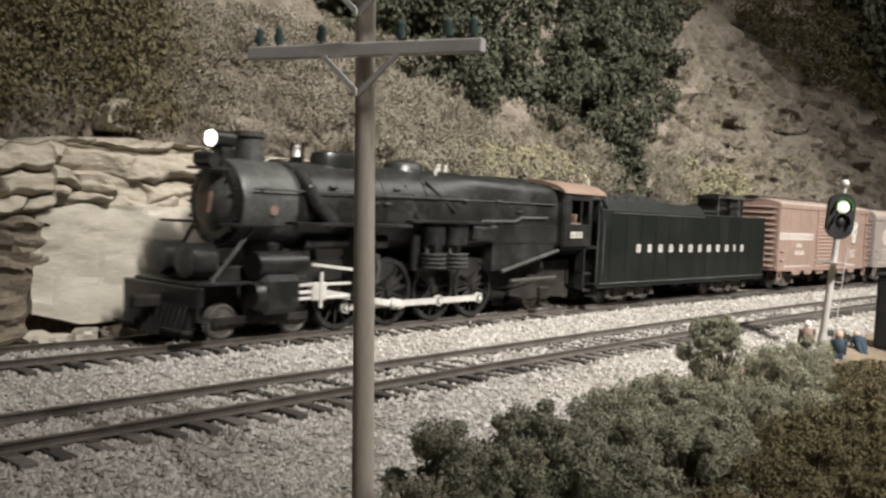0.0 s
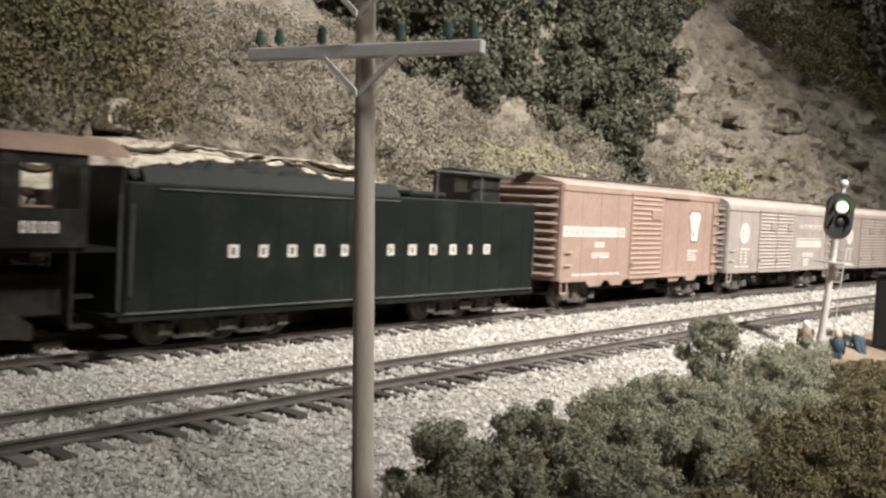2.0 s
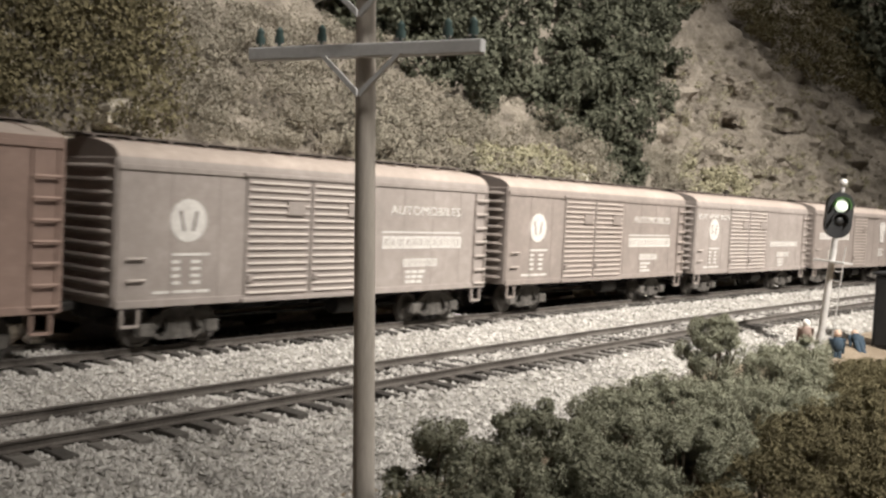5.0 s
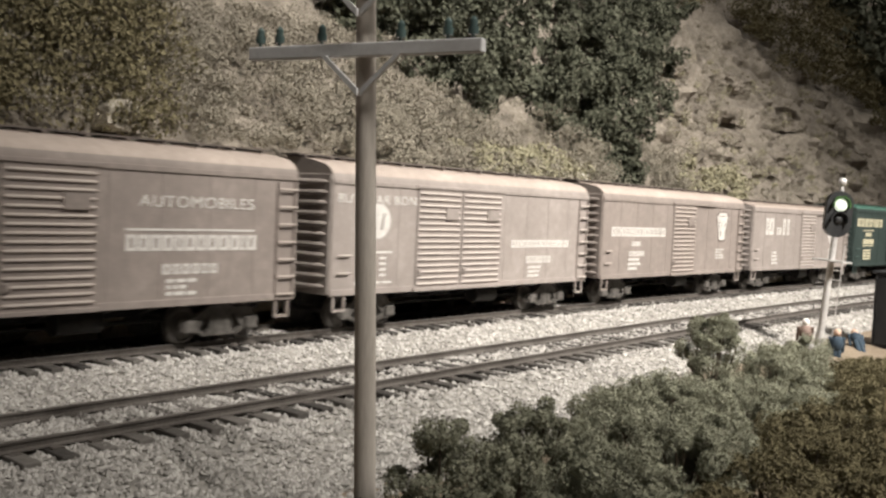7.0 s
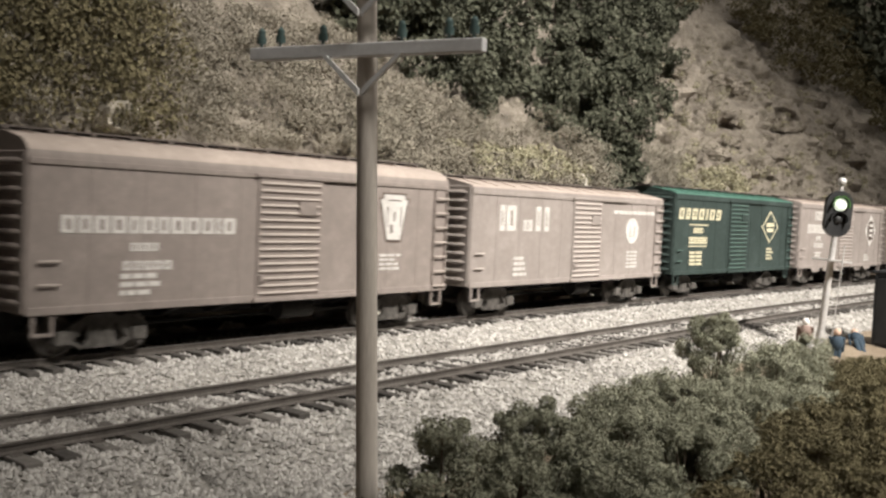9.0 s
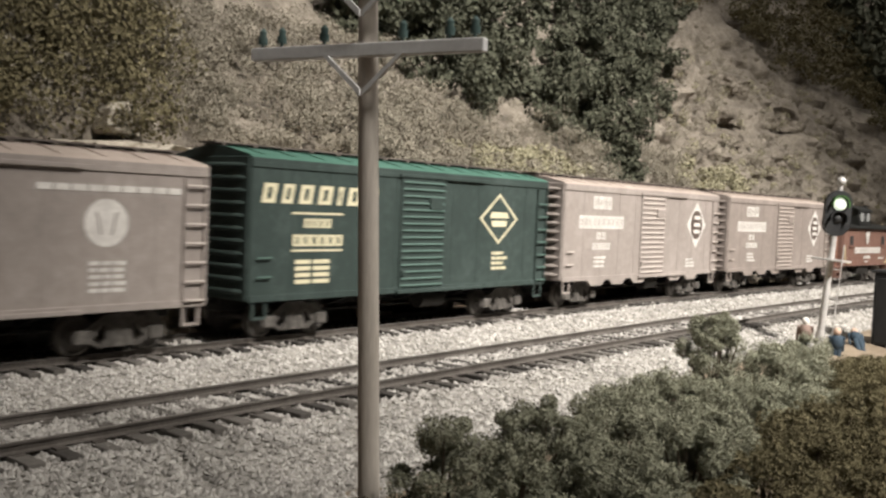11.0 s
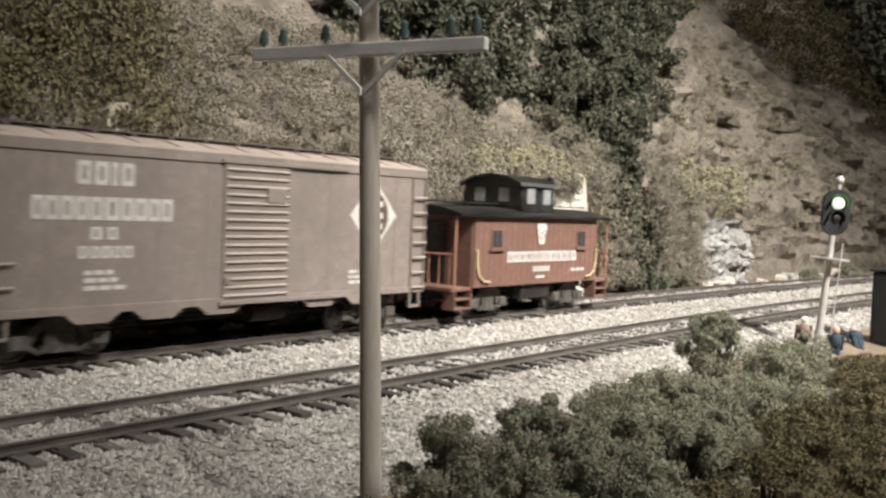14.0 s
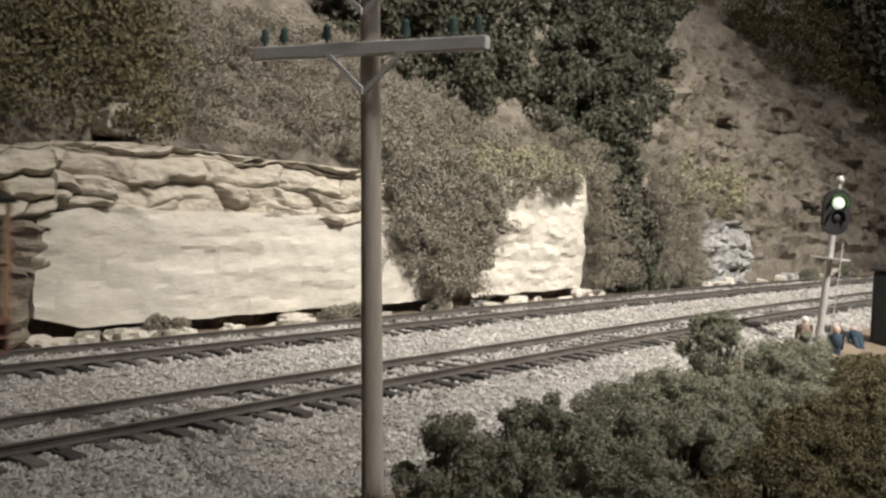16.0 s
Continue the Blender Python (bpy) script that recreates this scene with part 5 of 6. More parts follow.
def locomotive():
    e = thing("steam_locomotive", "black four-axle-drive steam locomotive with bright rods and lit headlight", "locomotive", "freight train")
    # boiler
    zc = 3.18
    part("smokebox", loft([ring(x, zc, r, r, 2, 36) for x, r in ((-7.42, 1.05), (-7.34, 1.09), (-5.8, 1.09))]), M_SMOKE, e, "dusty grey smokebox", smooth=40)
    part("boiler", loft([ring(x, z, r, r, 2, 36) for x, z, r in ((-5.8, zc, 1.1), (-5.7, zc, 1.115), (-3.4, 3.19, 1.14), (-0.9, 3.2, 1.2), (0.1, 3.2, 1.22))]), M_LOCO, e, "dull black boiler jacket", smooth=40)
    fb = part("firebox", loft([ring(x, z, w, h, p, 40) for x, z, w, h, p in ((-0.3, 3.2, 1.19, 1.21, 2.0), (0.6, 3.23, 1.22, 1.17, 3.0), (1.2, 3.24, 1.24, 1.13, 4.2), (5.4, 3.21, 1.24, 1.03, 4.6), (6.0, 3.18, 1.2, 0.98, 4.6))]), M_LOCO, e, "square-shouldered black firebox", smooth=40)
    for x, r, z in ((-5.65, 1.13, zc), (-4.4, 1.14, zc), (-2.7, 1.17, 3.19), (-1.0, 1.215, 3.2)):
        part("boiler_band", loft([ring(x + d, z, r, r, 2, 36) for d in (-0.04, 0.04)]), M_LOCO, e, smooth=40)
    front = part("smokebox_front", rod((-7.52, 0, zc), (-7.4, 0, zc), 0.88, 1.05, 32), M_LOCO, e, "black smokebox front", smooth=35)
    part("front_door", rod((-7.7, 0, zc), (-7.5, 0, zc), 0.45, 0.74, 28), M_SMOKE, front, smooth=35)
    for k in range(16):
        a = k / 16 * 6.283
        part("dog", box(-7.58, -7.46, 0.9 * math.cos(a) - 0.035, 0.9 * math.cos(a) + 0.035, zc + 0.9 * math.sin(a) - 0.035, zc + 0.9 * math.sin(a) + 0.035), M_LOCO, front)
    w = 0.22
    part("number_plate", prism([(-w * 0.6, zc - 0.24), (w * 0.6, zc - 0.24), (w, zc + 0.18), (w, zc + 0.26), (-w, zc + 0.26), (-w, zc + 0.18)], -7.78, -7.68, "x"), M_CREW, front, "red keystone plate")
    hl = part("headlight", rod((-7.64, 0, 4.7), (-7.05, 0, 4.7), 0.22, 0.2, 18), M_LOCO, e, smooth=40)
    part("lens", ball((-7.66, 0, 4.7), 0.19, 2, None, (0.4, 1, 1)), M_HEAD, hl, "lit warm white headlight", smooth=60)
    part("bracket", box(-7.5, -7.1, -0.25, 0.25, 4.1, 4.5, 0.03), M_LOCO, hl)
    part("dynamo", rod((-7.75, -0.3, 4.2), (-7.75, 0.3, 4.2), 0.19, 0.19, 14, box(-7.95, -7.2, -0.5, 0.5, 3.95, 4.02)), M_LOCO, e, smooth=40)
    st = part("smokestack", rod((-6.5, 0, 3.9), (-6.5, 0, 4.84), 0.38, 0.36, 24, rod((-6.5, 0, 4.82), (-6.5, 0, 4.92), 0.42, 0.42, 24)), M_SMOKE, e, "grey smokestack", smooth=40)
    part("flue", rod((-6.5, 0, 4.92), (-6.5, 0, 4.94), 0.33, 0.34, 20), M_UNDER, st)
    part("bell", rod((-4.95, 0, 4.44), (-4.95, 0, 4.66), 0.16, 0.09, 16, ball((-4.95, 0, 4.66), 0.1, 2)), M_ROD, e, "bright bell", smooth=50)
    part("bell_yoke", box(-5.0, -4.9, -0.24, 0.24, 4.2, 4.44, 0.02, box(-5.0, -4.9, -0.24, -0.18, 4.4, 4.82, 0.01, box(-5.0, -4.9, 0.18, 0.24, 4.4, 4.82, 0.01))), M_LOCO, e)
    part("sand_dome", loft([ring(0, 0, 0.62, 0.36, 2.6, 24)] and [[(-3.5 + 0.9 * p[1], 0.5 * p[2], z) for p in ring(0, 0, r, r, 2.4, 24)] for z, r in ((3.95, 0.95), (4.48, 0.95), (4.62, 0.86), (4.68, 0.55))]), M_LOCO, e, smooth=45)
    part("steam_dome", loft([[(-0.85 + 0.66 * p[1], 0.55 * p[2], z) for p in ring(0, 0, r, r, 2, 24)] for z, r in ((4.1, 1.2), (4.32, 1.02), (4.52, 0.95), (4.6, 0.75), (4.63, 0.4))]), M_LOCO, e, smooth=45)
    for x in (0.55, 0.9):
        part("safety_valve", rod((x, -0.15, 4.3), (x, -0.15, 4.62), 0.08, 0.06, 10), M_ROD, e, smooth=40)
    part("whistle", rod((-0.1, -0.6, 4.1), (-0.1, -0.6, 4.45), 0.05, 0.05, 8), M_ROD, e)
    part("firebox_hump", loft([[(3.9 + 1.5 * p[1], 0.5 * p[2], z) for p in ring(0, 0, r, r, 3, 20)] for z, r in ((4.15, 1), (4.34, 0.96), (4.4, 0.7))]), M_LOCO, e, smooth=45)
    for s in (-1, 1):
        # handrail, running board, pipes
        bm = rod((-7.2, s * 1.14, 3.55), (5.4, s * 1.29, 3.58), 0.022, 0.022, 6)
        part("handrail", bm, M_SMOKE, e)
        for x in (-6.9, -5.5, -4.0, -2.5, -1.0):
            part("handrail_stanchion", rod((x, s * 1.0, 3.54), (x, s * 1.17, 3.56), 0.04, 0.03, 6), M_SMOKE, e)
        y0, y1 = sorted((s * 0.85, s * 1.42))
        part("running_board", box(-6.1, -1.9, y0, y1, 2.72, 2.8, 0.01), M_LOCO, e)
        part("running_board", box(-1.9, 1.9, y0, y1, 2.86, 2.94, 0.01), M_LOCO, e)
        part("running_board", box(-8.0, -6.4, y0, y1, 2.66, 2.72, 0.01), M_LOCO, e)
        part("delivery_pipe", rod((-5.55, s * 0.75, 4.02), (-5.5, s * 1.1, 3.62), 0.15, 0.19, 14, rod((-5.5, s * 1.1, 3.62), (-5.3, s * 1.22, 3.2), 0.19, 0.2, 14, rod((-5.3, s * 1.22, 3.2), (-4.7, s * 1.2, 2.8), 0.2, 0.2, 14, ball((-5.5, s * 1.1, 3.62), 0.19, 2, ball((-5.3, s * 1.22, 3.2), 0.2, 2))))), M_LOCO, e, smooth=50)
        part("sand_pipe", rod((-0.9, s * 0.95, 4.02), (0.1, s * 1.28, 3.2), 0.05, 0.05, 8, rod((-1.8, s * 0.95, 3.9), (-1.5, s * 1.22, 3.0), 0.04, 0.04, 8)), M_LOCO, e, smooth=50)
        part("injector_pipe", rod((1.4, s * 1.27, 2.95), (3.2, s * 1.27, 2.98), 0.05, 0.05, 8, rod((3.2, s * 1.27, 2.98), (3.5, s * 1.27, 3.1), 0.05, 0.05, 8, rod((3.5, s * 1.27, 3.1), (5.0, s * 1.27, 3.12), 0.05, 0.05, 8))), M_SMOKE, e, smooth=50)
        for px_, pz_ in ((-4.6, 3.7), (-3.2, 3.35), (-2.7, 3.35), (-2.2, 3.75), (-1.5, 3.6), (0.6, 3.55), (2.2, 3.6), (3.4, 3.3)):
            ry_ = math.sqrt(max(0.0, 1.16 ** 2 - (pz_ - 3.19) ** 2)) if px_ < 0 else 1.22
            part("boiler_fitting", box(px_ - 0.12, px_ + 0.12, *sorted((s * (ry_ - 0.06), s * (ry_ + 0.08))), pz_ - 0.03, pz_ + 0.03, 0.01), M_SMOKE, e)
        part("builder_plate", rod((-6.55, s * 0.95, 3.05), (-6.55, s * 1.1, 3.05), 0.12, 0.12, 18), M_CREW, e, "small round dull bronze plate", smooth=40)
        # front steps and braces
        part("front_brace", rod((-8.15, s * 0.9, 1.35), (-7.2, s * 1.15, 2.66), 0.05, 0.05, 8), M_SMOKE, e, smooth=40)
        # cylinder with valve chest
        cy = part("cylinder", box(-7.1, -5.88, *sorted((s * 0.72, s * 1.52)), 0.6, 1.55, 0.16), M_LOCO, e, "square-cased black cylinder")
        part("valve_chest", rod((-7.15, s * 1.1, 1.75), (-5.65, s * 1.1, 1.75), 0.33, 0.33, 20), M_LOCO, cy, smooth=40)
        part("cylinder_head", rod((-7.2, s * 1.12, 1.05), (-7.02, s * 1.12, 1.05), 0.3, 0.4, 20), M_LOCO, cy, smooth=40)
        # crosshead guides
        for z in (0.86, 1.2):
            part("guide_bar", box(-5.75, -3.9, *sorted((s * 1.05, s * 1.17)), z, z + 0.07, 0.01), M_ROD, e, "bright steel guide bar")
        part("guide_yoke", box(-3.95, -3.8, *sorted((s * 0.8, s * 1.3)), 0.8, 2.7, 0.02), M_LOCO, e)
        part("radius_rod", prism([(-5.4, 1.72), (-3.4, 1.5), (-3.4, 1.58), (-5.4, 1.8)], *sorted((s * 1.2, s * 1.26)), "y"), M_ROD, e, "bright valve rod")
        part("link", prism([(-3.2, 1.2), (-3.06, 1.2), (-2.98, 1.6), (-3.06, 2.0), (-3.2, 2.0), (-3.1, 1.6)], *sorted((s * 1.2, s * 1.3)), "y"), M_SMOKE, e)
        # pumps, reservoir, ash pan
        for x in (-0.85, 0.17):
            pm = part("air_pump", rod((x, s * 1.3, 2.25), (x, s * 1.3, 2.75), 0.33, 0.33, 18), M_LOCO, e, "black twin-cylinder air pump", smooth=40)
            part("pump_cylinder", rod((x, s * 1.3, 1.55), (x, s * 1.3, 2.0), 0.36, 0.36, 18), M_LOCO, pm, smooth=40)
            for z in (1.6, 1.72, 1.84, 1.96):
                part("fin", rod((x, s * 1.3, z), (x, s * 1.3, z + 0.04), 0.4, 0.4, 18), M_SMOKE, pm, smooth=40)
            part("pump_rod", rod((x, s * 1.3, 2.0), (x, s * 1.3, 2.25), 0.08, 0.08, 8, rod((x - 0.25, s * 1.3, 2.0), (x - 0.25, s * 1.3, 2.25), 0.05, 0.05, 8)), M_SMOKE, pm)
        part("pump_bracket", box(-1.4, 0.75, *sorted((s * 0.9, s * 1.05)), 1.5, 2.75, 0.02), M_LOCO, e)
        part("reservoir", box(0.95, 2.15, *sorted((s * 1.0, s * 1.42)), 2.35, 2.84, 0.08), M_LOCO, e)
        part("air_tank", rod((-5.4, s * 0.8, 2.3), (-2.4, s * 0.8, 2.3), 0.2, 0.2, 16), M_LOCO, e, smooth=40)
        part("ash_pan", prism([(2.1, 2.3), (5.7, 2.3), (5.5, 2.0), (2.6, 1.42), (2.1, 1.42)], *sorted((s * 0.8, s * 1.22)), "y"), M_LOCO, e, "sloping black ash pan")
        part("ash_pan_pipe", rod((2.5, s * 1.3, 1.4), (5.7, s * 1.3, 2.05), 0.06, 0.06, 8), M_SMOKE, e, smooth=40)
        part("firebox_sheet", box(1.6, 5.9, *sorted((s * 1.18, s * 1.245)), 2.28, 2.86, 0.01), M_LOCO, e)
        # cab sides with window
        c = part("cab_side", box(5.75, 7.5, *sorted((s * 1.44, s * 1.5)), 2.2, 2.95, 0.01), M_LOCO, e)
        for a, b, z0, z1 in ((5.75, 6.15, 2.95, 4.05), (6.75, 6.85, 2.95, 4.05), (7.3, 7.5, 2.95, 4.05), (5.75, 7.5, 3.78, 4.1)):
            part("cab_panel", box(a, b, *sorted((s * 1.44, s * 1.5)), z0, z1 - (0.0 if z0 > 3.5 else 0.27), 0.01), M_LOCO, c)
        part("cab_window_frame", box(6.15, 6.75, *sorted((s * 1.46, s * 1.52)), 2.95, 3.0, 0.01), M_CREW, c)
        bars(c, 6.15, 2.48, s * 1.5 - (0.0 if s < 0 else 0.0), [0.14, 0.14, 0.14, 0.14], 0.22, 0.06, M_WHITE, label="small white number bars")
        part("cab_steps", box(7.2, 7.7, *sorted((s * 1.1, s * 1.45)), 0.6, 0.66, 0, box(7.2, 7.26, *sorted((s * 1.1, s * 1.45)), 0.6, 2.2, 0, box(7.2, 7.7, *sorted((s * 1.1, s * 1.45)), 1.2, 1.26))), M_LOCO, e)
    part("cab_front", box(5.7, 5.78, -1.45, 1.45, 2.2, 4.1, 0.01), M_LOCO, e)
    part("cab_floor", box(5.75, 8.2, -1.4, 1.4, 2.1, 2.2), M_LOCO, e)
    part("cab_seat", box(6.3, 6.8, -1.3, -0.8, 2.2, 2.8, 0.05, box(6.75, 6.85, -1.3, -0.8, 2.8, 3.3, 0.03)), M_CREW, e, "brown crew seat")
    roof = [(-1.56, 4.0), (-1.5, 4.1), (-1.2, 4.27), (-0.6, 4.4), (0, 4.44), (0.6, 4.4), (1.2, 4.27), (1.5, 4.1), (1.56, 4.0), (1.2, 4.15), (0, 4.34), (-1.2, 4.15)]
    part("cab_roof", prism(roof, 5.6, 8.35, "x"), M_CREW, e, "dusty red-brown cab roof", smooth=30)
    # frame, pilot, deck
    part("frame", box(-8.3, 7.6, -0.62, 0.62, 0.75, 1.7, 0.05), M_UNDER, e)
    part("pilot_beam", box(-8.95, -8.7, -1.42, 1.42, 0.85, 1.3, 0.03), M_LOCO, e)
    part("pilot_deck", box(-8.8, -7.2, -1.2, 1.2, 1.3, 1.38, 0.02), M_LOCO, e)
    part("pilot", prism([(-9.12, 0.2), (-8.9, 0.2), (-8.72, 0.85), (-8.92, 0.85)], -1.25, 1.25, "y"), M_LOCO, e)
    for k in np.linspace(-1.15, 1.15, 12):
        part("pilot_bar", rod((-9.14, k * 0.9, 0.18), (-8.95, k, 0.9), 0.035, 0.035, 6), M_UNDER, e)
    part("footboard", box(-9.2, -8.95, -1.35, -0.5, 0.3, 0.36, 0, box(-9.2, -8.95, 0.5, 1.35, 0.3, 0.36)), M_UNDER, e)
    part("coupler", box(-9.6, -8.9, -0.16, 0.16, 0.75, 1.05, 0.05), M_UNDER, e)
    for s in (-1, 1):
        part("cooler_drum", rod((-8.65, s * 0.55, 1.85), (-8.0, s * 0.55, 1.85), 0.4, 0.4, 20), M_LOCO, e, "black front-deck drum", smooth=40)
        part("drum_cap", rod((-8.7, s * 0.55, 1.85), (-8.65, s * 0.55, 1.85), 0.25, 0.38, 20), M_SMOKE, e, smooth=40)
        part("front_step", box(-8.9, -8.3, *sorted((s * 1.15, s * 1.45)), 0.55, 0.6, 0, box(-8.9, -8.84, *sorted((s * 1.15, s * 1.45)), 0.55, 1.3)), M_LOCO, e)
    part("saddle", box(-7.0, -5.8, -0.7, 0.7, 1.5, 2.3, 0.1), M_LOCO, e)
    # wheels
    for x, r in ((-7.75, 0.42), (-5.55, 0.42), (5.0, 0.6)):
        wset = child("wheelset", f"wheelset/{r}", wheelset_mesh(r), M_WHEELB, e, P(x, 0, r), smooth=35)
        WHEELS.append((wset, (x, 0, r), r))
    for s in (-1, 1):
        part("pilot_truck_side", box(-8.1, -5.2, *sorted((s * 0.88, s * 0.95)), 0.35, 0.55, 0.02), M_UNDER, e)
        part("trailing_truck_side", prism([(3.2, 0.6), (3.2, 0.75), (4.2, 0.95), (6.2, 0.95), (6.6, 0.7), (6.6, 0.4), (5.8, 0.5), (4.2, 0.5)], *sorted((s * 1.08, s * 1.2)), "y"), M_UNDER, e)
        part("booster_pipe", rod((3.0, s * 1.3, 1.1), (5.6, s * 1.3, 1.15), 0.05, 0.05, 8), M_SMOKE, e)
        part("journal_box", box(4.75, 5.25, *sorted((s * 1.15, s * 1.35)), 0.42, 0.85, 0.05), M_UNDER, e)
    RODS["drivers"] = [driving_wheelset(e, x) for x in DRIVERS]
    RODS["side"] = [part("coupling_rod", bar_with_eyes(DRIVERS, *sorted((s * 0.9, s * 0.98)), 0.085, 0.16), M_ROD, e, "bright steel coupling rod", 35) for s in (-1, 1)]
    RODS["main"] = [part("main_rod", bar_with_eyes((0, 3.1), *sorted((s * 1.04, s * 1.13)), 0.085, 0.15), M_ROD, e, "bright steel main rod", 35) for s in (-1, 1)]
    RODS["cross"] = [part("crosshead", box(-0.25, 0.25, *sorted((s * 1.0, s * 1.22)), -0.22, 0.24, 0.03, rod((-1.2, s * 1.12, 0), (0, s * 1.12, 0), 0.05, 0.05, 8, box(-0.05, 0.05, *sorted((s * 1.2, s * 1.27)), -0.4, 0.5, 0.01))), M_ROD, e, "bright steel crosshead") for s in (-1, 1)]
    RODS["ecc"] = [part("eccentric_crank", bar_with_eyes((0, 0.3), *sorted((s * 1.15, s * 1.22)), 0.07, 0.11), M_ROD, e, "", 35) for s in (-1, 1)]
    return e


M_WHEELB = surface("bright_tyre_wheel", (0.06, 0.055, 0.05), (0.26, 0.24, 0.22), None, 0.2, metal=0.8, big=2, fine=12, bump=0.1)
M_COAL = surface("coal", (0.008, 0.008, 0.008), (0.03, 0.03, 0.028), None, 0.4, big=3, fine=8, bump=1.0, depth=0.1)


def tender():
    t = thing("tender", "long dark green-black tender with spaced white lettering", "tender", "freight train")
    L = 7.35
    body = part("body", box(-L, L, -1.52, 1.52, 0.78, 3.55, 0.05), M_TENDER, t)
    part("floor_beam", box(-L - 0.1, L + 0.1, -1.5, 1.5, 0.66, 0.78, 0.02), M_TENDER, t)
    for s in (-1, 1):
        part("bunker_side", prism([(s * 1.5, 3.5), (s * 1.24, 3.88), (s * 1.14, 3.88), (s * 1.3, 3.5)], -6.9, 0.9, "x"), M_TENDER, t, "dark sloped bunker plate")
        part("bead", rod((-6.6, s * 1.53, 3.42), (0.8, s * 1.53, 3.42), 0.025, 0.025, 6), M_SMOKE, t)
        part("bead", rod((-L, s * 1.53, 0.84), (L, s * 1.53, 0.84), 0.025, 0.025, 6), M_SMOKE, t)
        for q in np.linspace(-6.7, 6.7, 13):
            child("rivet_seam", "rivet_seam", lambda: box(-0.018, 0.018, -0.006, 0.006, 0.9, 3.4), M_TENDER, body, P(q, s * 1.522, 0))
        part("corner_rail", rod((-L + 0.1, s * 1.56, 1.2), (-L + 0.1, s * 1.56, 3.1), 0.03, 0.03, 6), M_SMOKE, t)
        part("corner_rail", rod((L - 0.1, s * 1.56, 1.2), (L - 0.1, s * 1.56, 2.8), 0.03, 0.03, 6), M_SMOKE, t)
        st = part("step", box(-L - 0.35, -L + 0.1, *sorted((s * 1.15, s * 1.5)), 0.35, 0.4, 0, box(-L - 0.35, -L + 0.1, *sorted((s * 1.15, s * 1.5)), 0.8, 0.85)), M_LOCO, t)
        part("side_hand_rail", rod((-L - 0.1, s * 1.45, 0.9), (-L - 0.1, s * 1.45, 3.3), 0.03, 0.03, 6), M_SMOKE, t)
    part("front_wall", box(-L - 0.05, -L + 0.05, -1.4, 1.4, 0.78, 3.85, 0.02), M_LOCO, t)
    bm = bmesh.new()
    rings = []
    rng = random.Random(8)
    for i in range(26):
        x = -6.4 + i * 0.28
        env = math.sin(math.pi * min(1, (i + 1) / 26)) ** 0.5
        rings.append([(x, -1.18 + 2.36 * j / 14, 3.45 + env * (0.72 * math.sin(math.pi * j / 14)) + (rng.uniform(-0.1, 0.1) if 0 < j < 14 else 0)) for j in range(15)])
    vs = [[bm.verts.new(p) for p in r] for r in rings]
    for a, b in zip(vs, vs[1:]):
        for j in range(14):
            bm.faces.new((a[j], a[j + 1], b[j + 1], b[j]))
    part("coal", bm, M_COAL, t, "heaped black coal")
    part("doghouse", box(4.9, 6.3, -0.85, 0.85, 3.5, 4.35, 0.05), M_LOCO, t, "dark brakeman's shelter")
    part("doghouse_roof", prism([(-0.98, 4.32), (-0.8, 4.46), (0, 4.56), (0.8, 4.46), (0.98, 4.32)], 4.75, 6.45, "x"), M_LOCO, t, smooth=30)
    part("doghouse_window", box(4.88, 4.9, -0.6, -0.1, 3.8, 4.2, 0), M_PANE, t)
    part("water_hatch", box(2.0, 3.6, -0.9, 0.9, 3.52, 3.75, 0.08), M_TENDER, t)
    bm = rod((2.6, -1.3, 3.55), (2.6, -1.3, 4.35), 0.03, 0.03, 6)
    rod((4.7, -1.3, 3.55), (4.7, -1.3, 4.3), 0.03, 0.03, 6, bm)
    rod((2.5, -1.3, 4.35), (6.4, -1.3, 4.36), 0.03, 0.03, 6, bm)
    part("deck_rail", bm, M_SMOKE, t)
    part("rear_ladder", box(L, L + 0.08, -1.2, -0.8, 0.9, 3.5, 0.01), M_TENDER, t)
    part("drop_coupler", box(L, L + 0.7, -0.14, 0.14, 0.75, 1.0, 0.04), M_UNDER, t)
    bars(t, -4.8, 1.97, -1.53, [v * 1.15 for v in NAME_W], 0.29, 0.6, M_WHITE, label="widely spaced white lettering in plain blocks")
    part("underframe", box(-L + 0.2, L - 0.2, -0.5, 0.5, 0.5, 0.7), M_UNDER, t)
    for x in (-5.35, -3.6, 3.5, 5.25):
        truck(t, x, 1.55, 0.45)
    return t


# ---- build ----
room()
ground()
hillside()
rocks()
telegraph_pole()
signal()
figures()
CARS = freight()
CABOOSE = caboose()
TENDER = tender()
LOCO = locomotive()
hill_plants()
bushes()
weeds()
ballast()
for centre in TRACKS:
    tr_ = track(centre, "far railway track of brown rails on dark ties in pale ballast" if centre == 0 else "near railway track of brown rails on dark ties in pale ballast")
    tagged(part("tie_plates", spikes(centre), M_RAIL, tr_), kind="stuff")


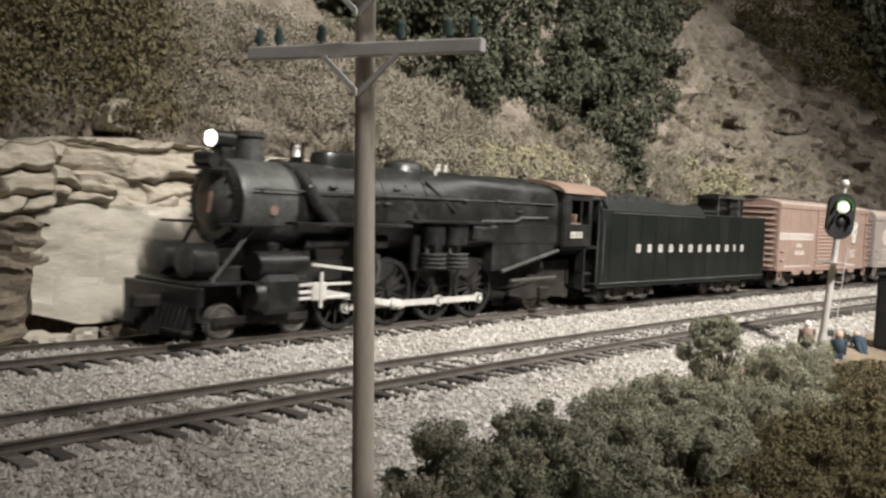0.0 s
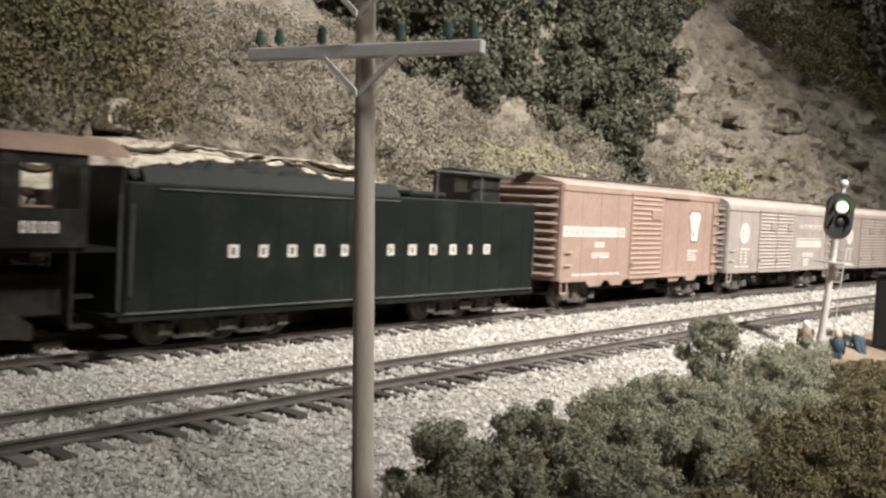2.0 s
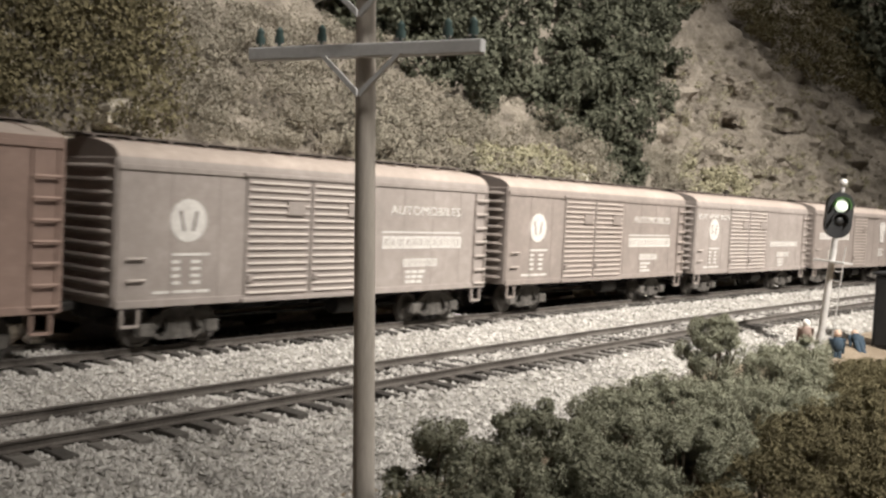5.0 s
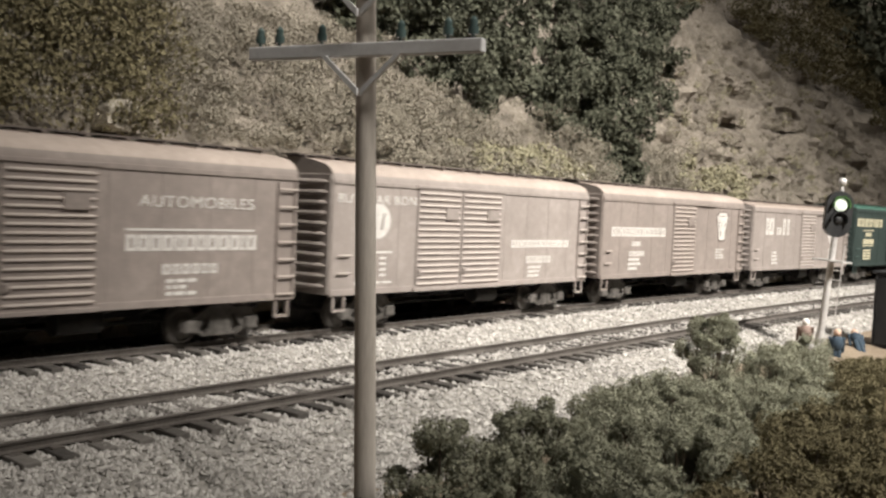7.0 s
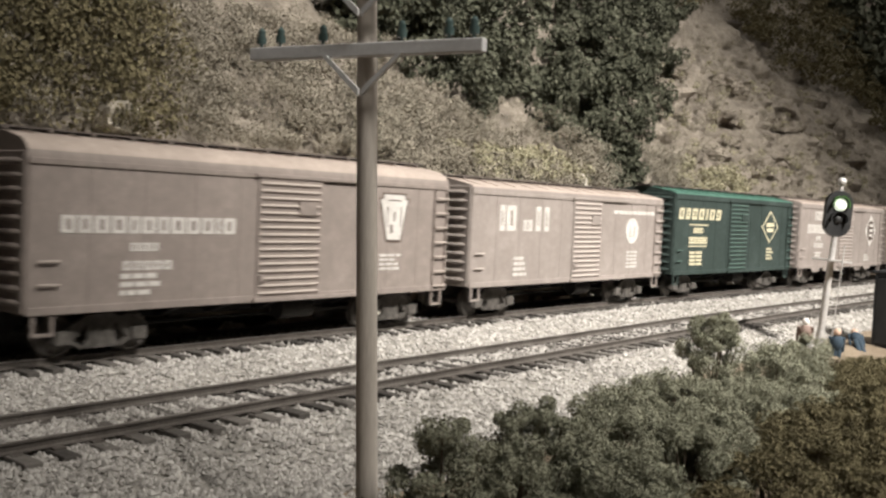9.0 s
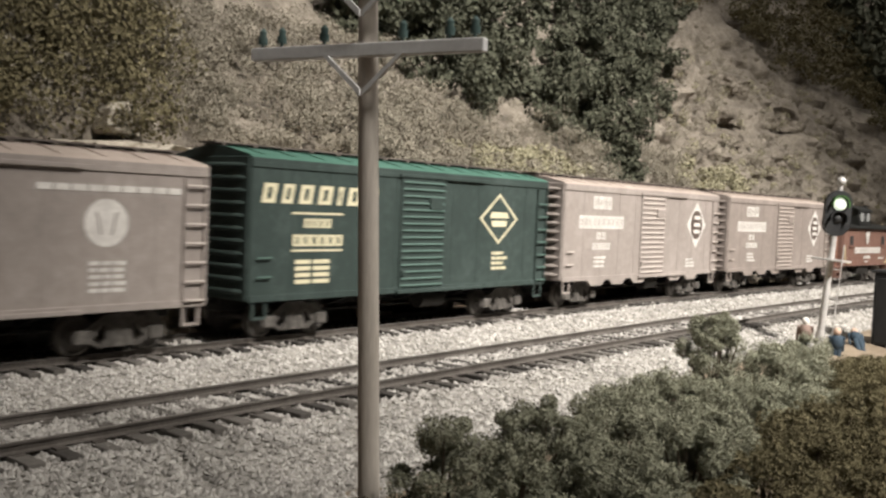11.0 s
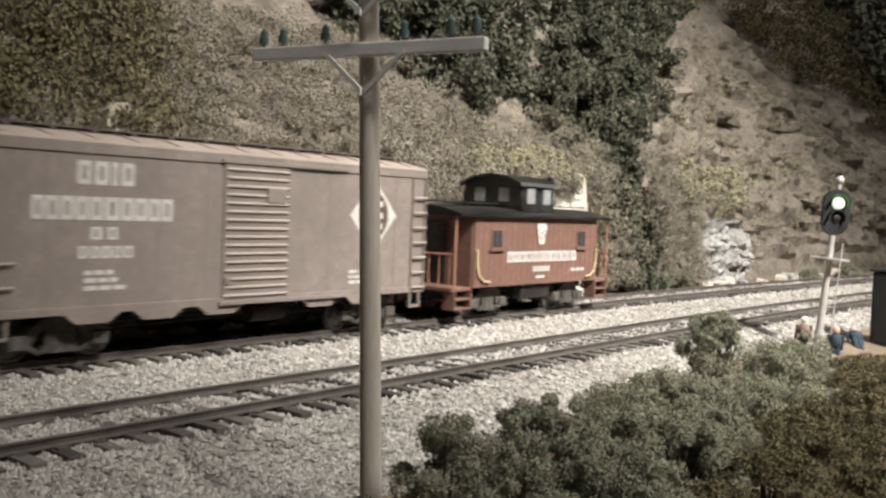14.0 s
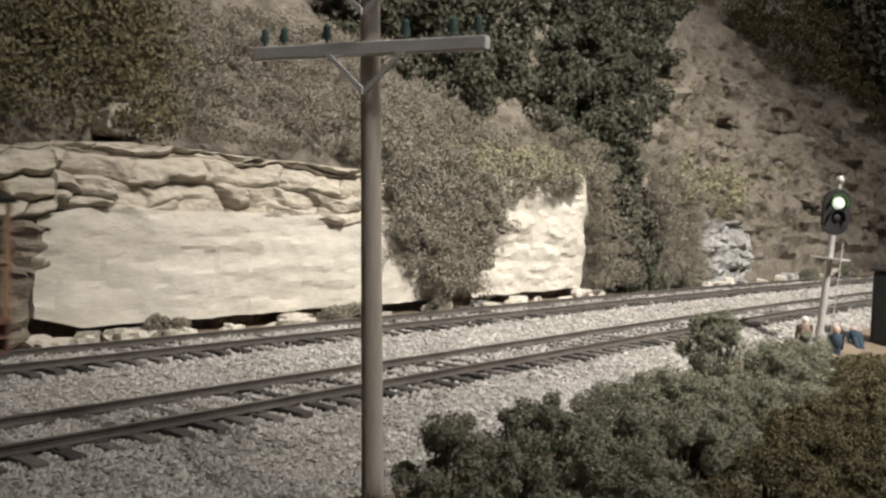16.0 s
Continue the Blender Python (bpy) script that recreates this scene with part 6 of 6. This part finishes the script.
# ---- movement ----
JOLT_T = (0, 6.0, 6.5, 7.0, 7.5, 8.0, 8.5, 9.0, 11.0, 11.5, 12.0, 13.0, 13.5, 14.0, 15.0, 15.5, 16)
JOLT_X = (0, 0, -0.5, -0.15, -0.25, -0.2, 0.0, 0.0, 0.0, -0.4, 0.0, 0.0, 0.2, 0.0, 0.0, 0.2, 0.0)   # uneven pull of the train


def lead(t):
    """Front of the first boxcar along the line, at t seconds."""
    sway = np.interp(t, JOLT_T, JOLT_X)
    return 44.78 - 9.2982 * t - 0.12321 * t * t + 0.002846 * t ** 3 + float(sway)


def on_line(x):
    return P(x, bend(x), 0, 0, 0, math.degrees(slope(x)))


def motions():
    coarse = [i * 0.25 for i in range(65)]
    fine = [i / FPS for i in range(16 * FPS + 1)]
    for i, car in CARS:
        walk(car, [(t, on_line(lead(t) + 13.5 * (i - 1) + HALF)) for t in coarse])
    walk(CABOOSE, [(t, on_line(lead(t) + 126.3)) for t in coarse])
    walk(TENDER, [(t, on_line(lead(t) - 9.1)) for t in coarse])
    walk(LOCO, [(t, on_line(lead(t) - 24.78)) for t in coarse])
    for w, (x, y, z), r in WHEELS:
        walk(w, [(t, P(x, y, z, 0, math.degrees((lead(t) - lead(0)) / r) % 360, 0)) for t in fine])
    for w, x in zip(RODS["drivers"], DRIVERS):
        walk(w, [(t, P(x, 0, R_DRIVE, 0, drive(t), 0)) for t in fine])
    for k in range(2):
        walk(RODS["side"][k], [(t, P(pin(t)[0], 0, R_DRIVE + pin(t)[1])) for t in fine])
        rows_m, rows_c, rows_e = [], [], []
        for t in fine:
            px, pz = DRIVERS[1] + pin(t)[0], R_DRIVE + pin(t)[1]
            drop = pz - 1.05
            cx = px - math.sqrt(3.1 ** 2 - drop ** 2)
            rows_m.append((t, P(cx, 0, 1.05, 0, math.degrees(math.atan2(-drop, px - cx)), 0)))
            rows_c.append((t, P(cx, 0, 1.05)))
            rows_e.append((t, P(px, 0, pz, 0, drive(t) + 120, 0)))
        walk(RODS["main"][k], rows_m)
        walk(RODS["cross"][k], rows_c)
        walk(RODS["ecc"][k], rows_e)


def drive(t):
    """Turn of the driving wheels in degrees; the pin stands low at the start."""
    return 68 + math.degrees((lead(t) - lead(0)) / R_DRIVE)


def pin(t):
    a = radians(drive(t))
    return CRANK * math.cos(a), -CRANK * math.sin(a)


motions()
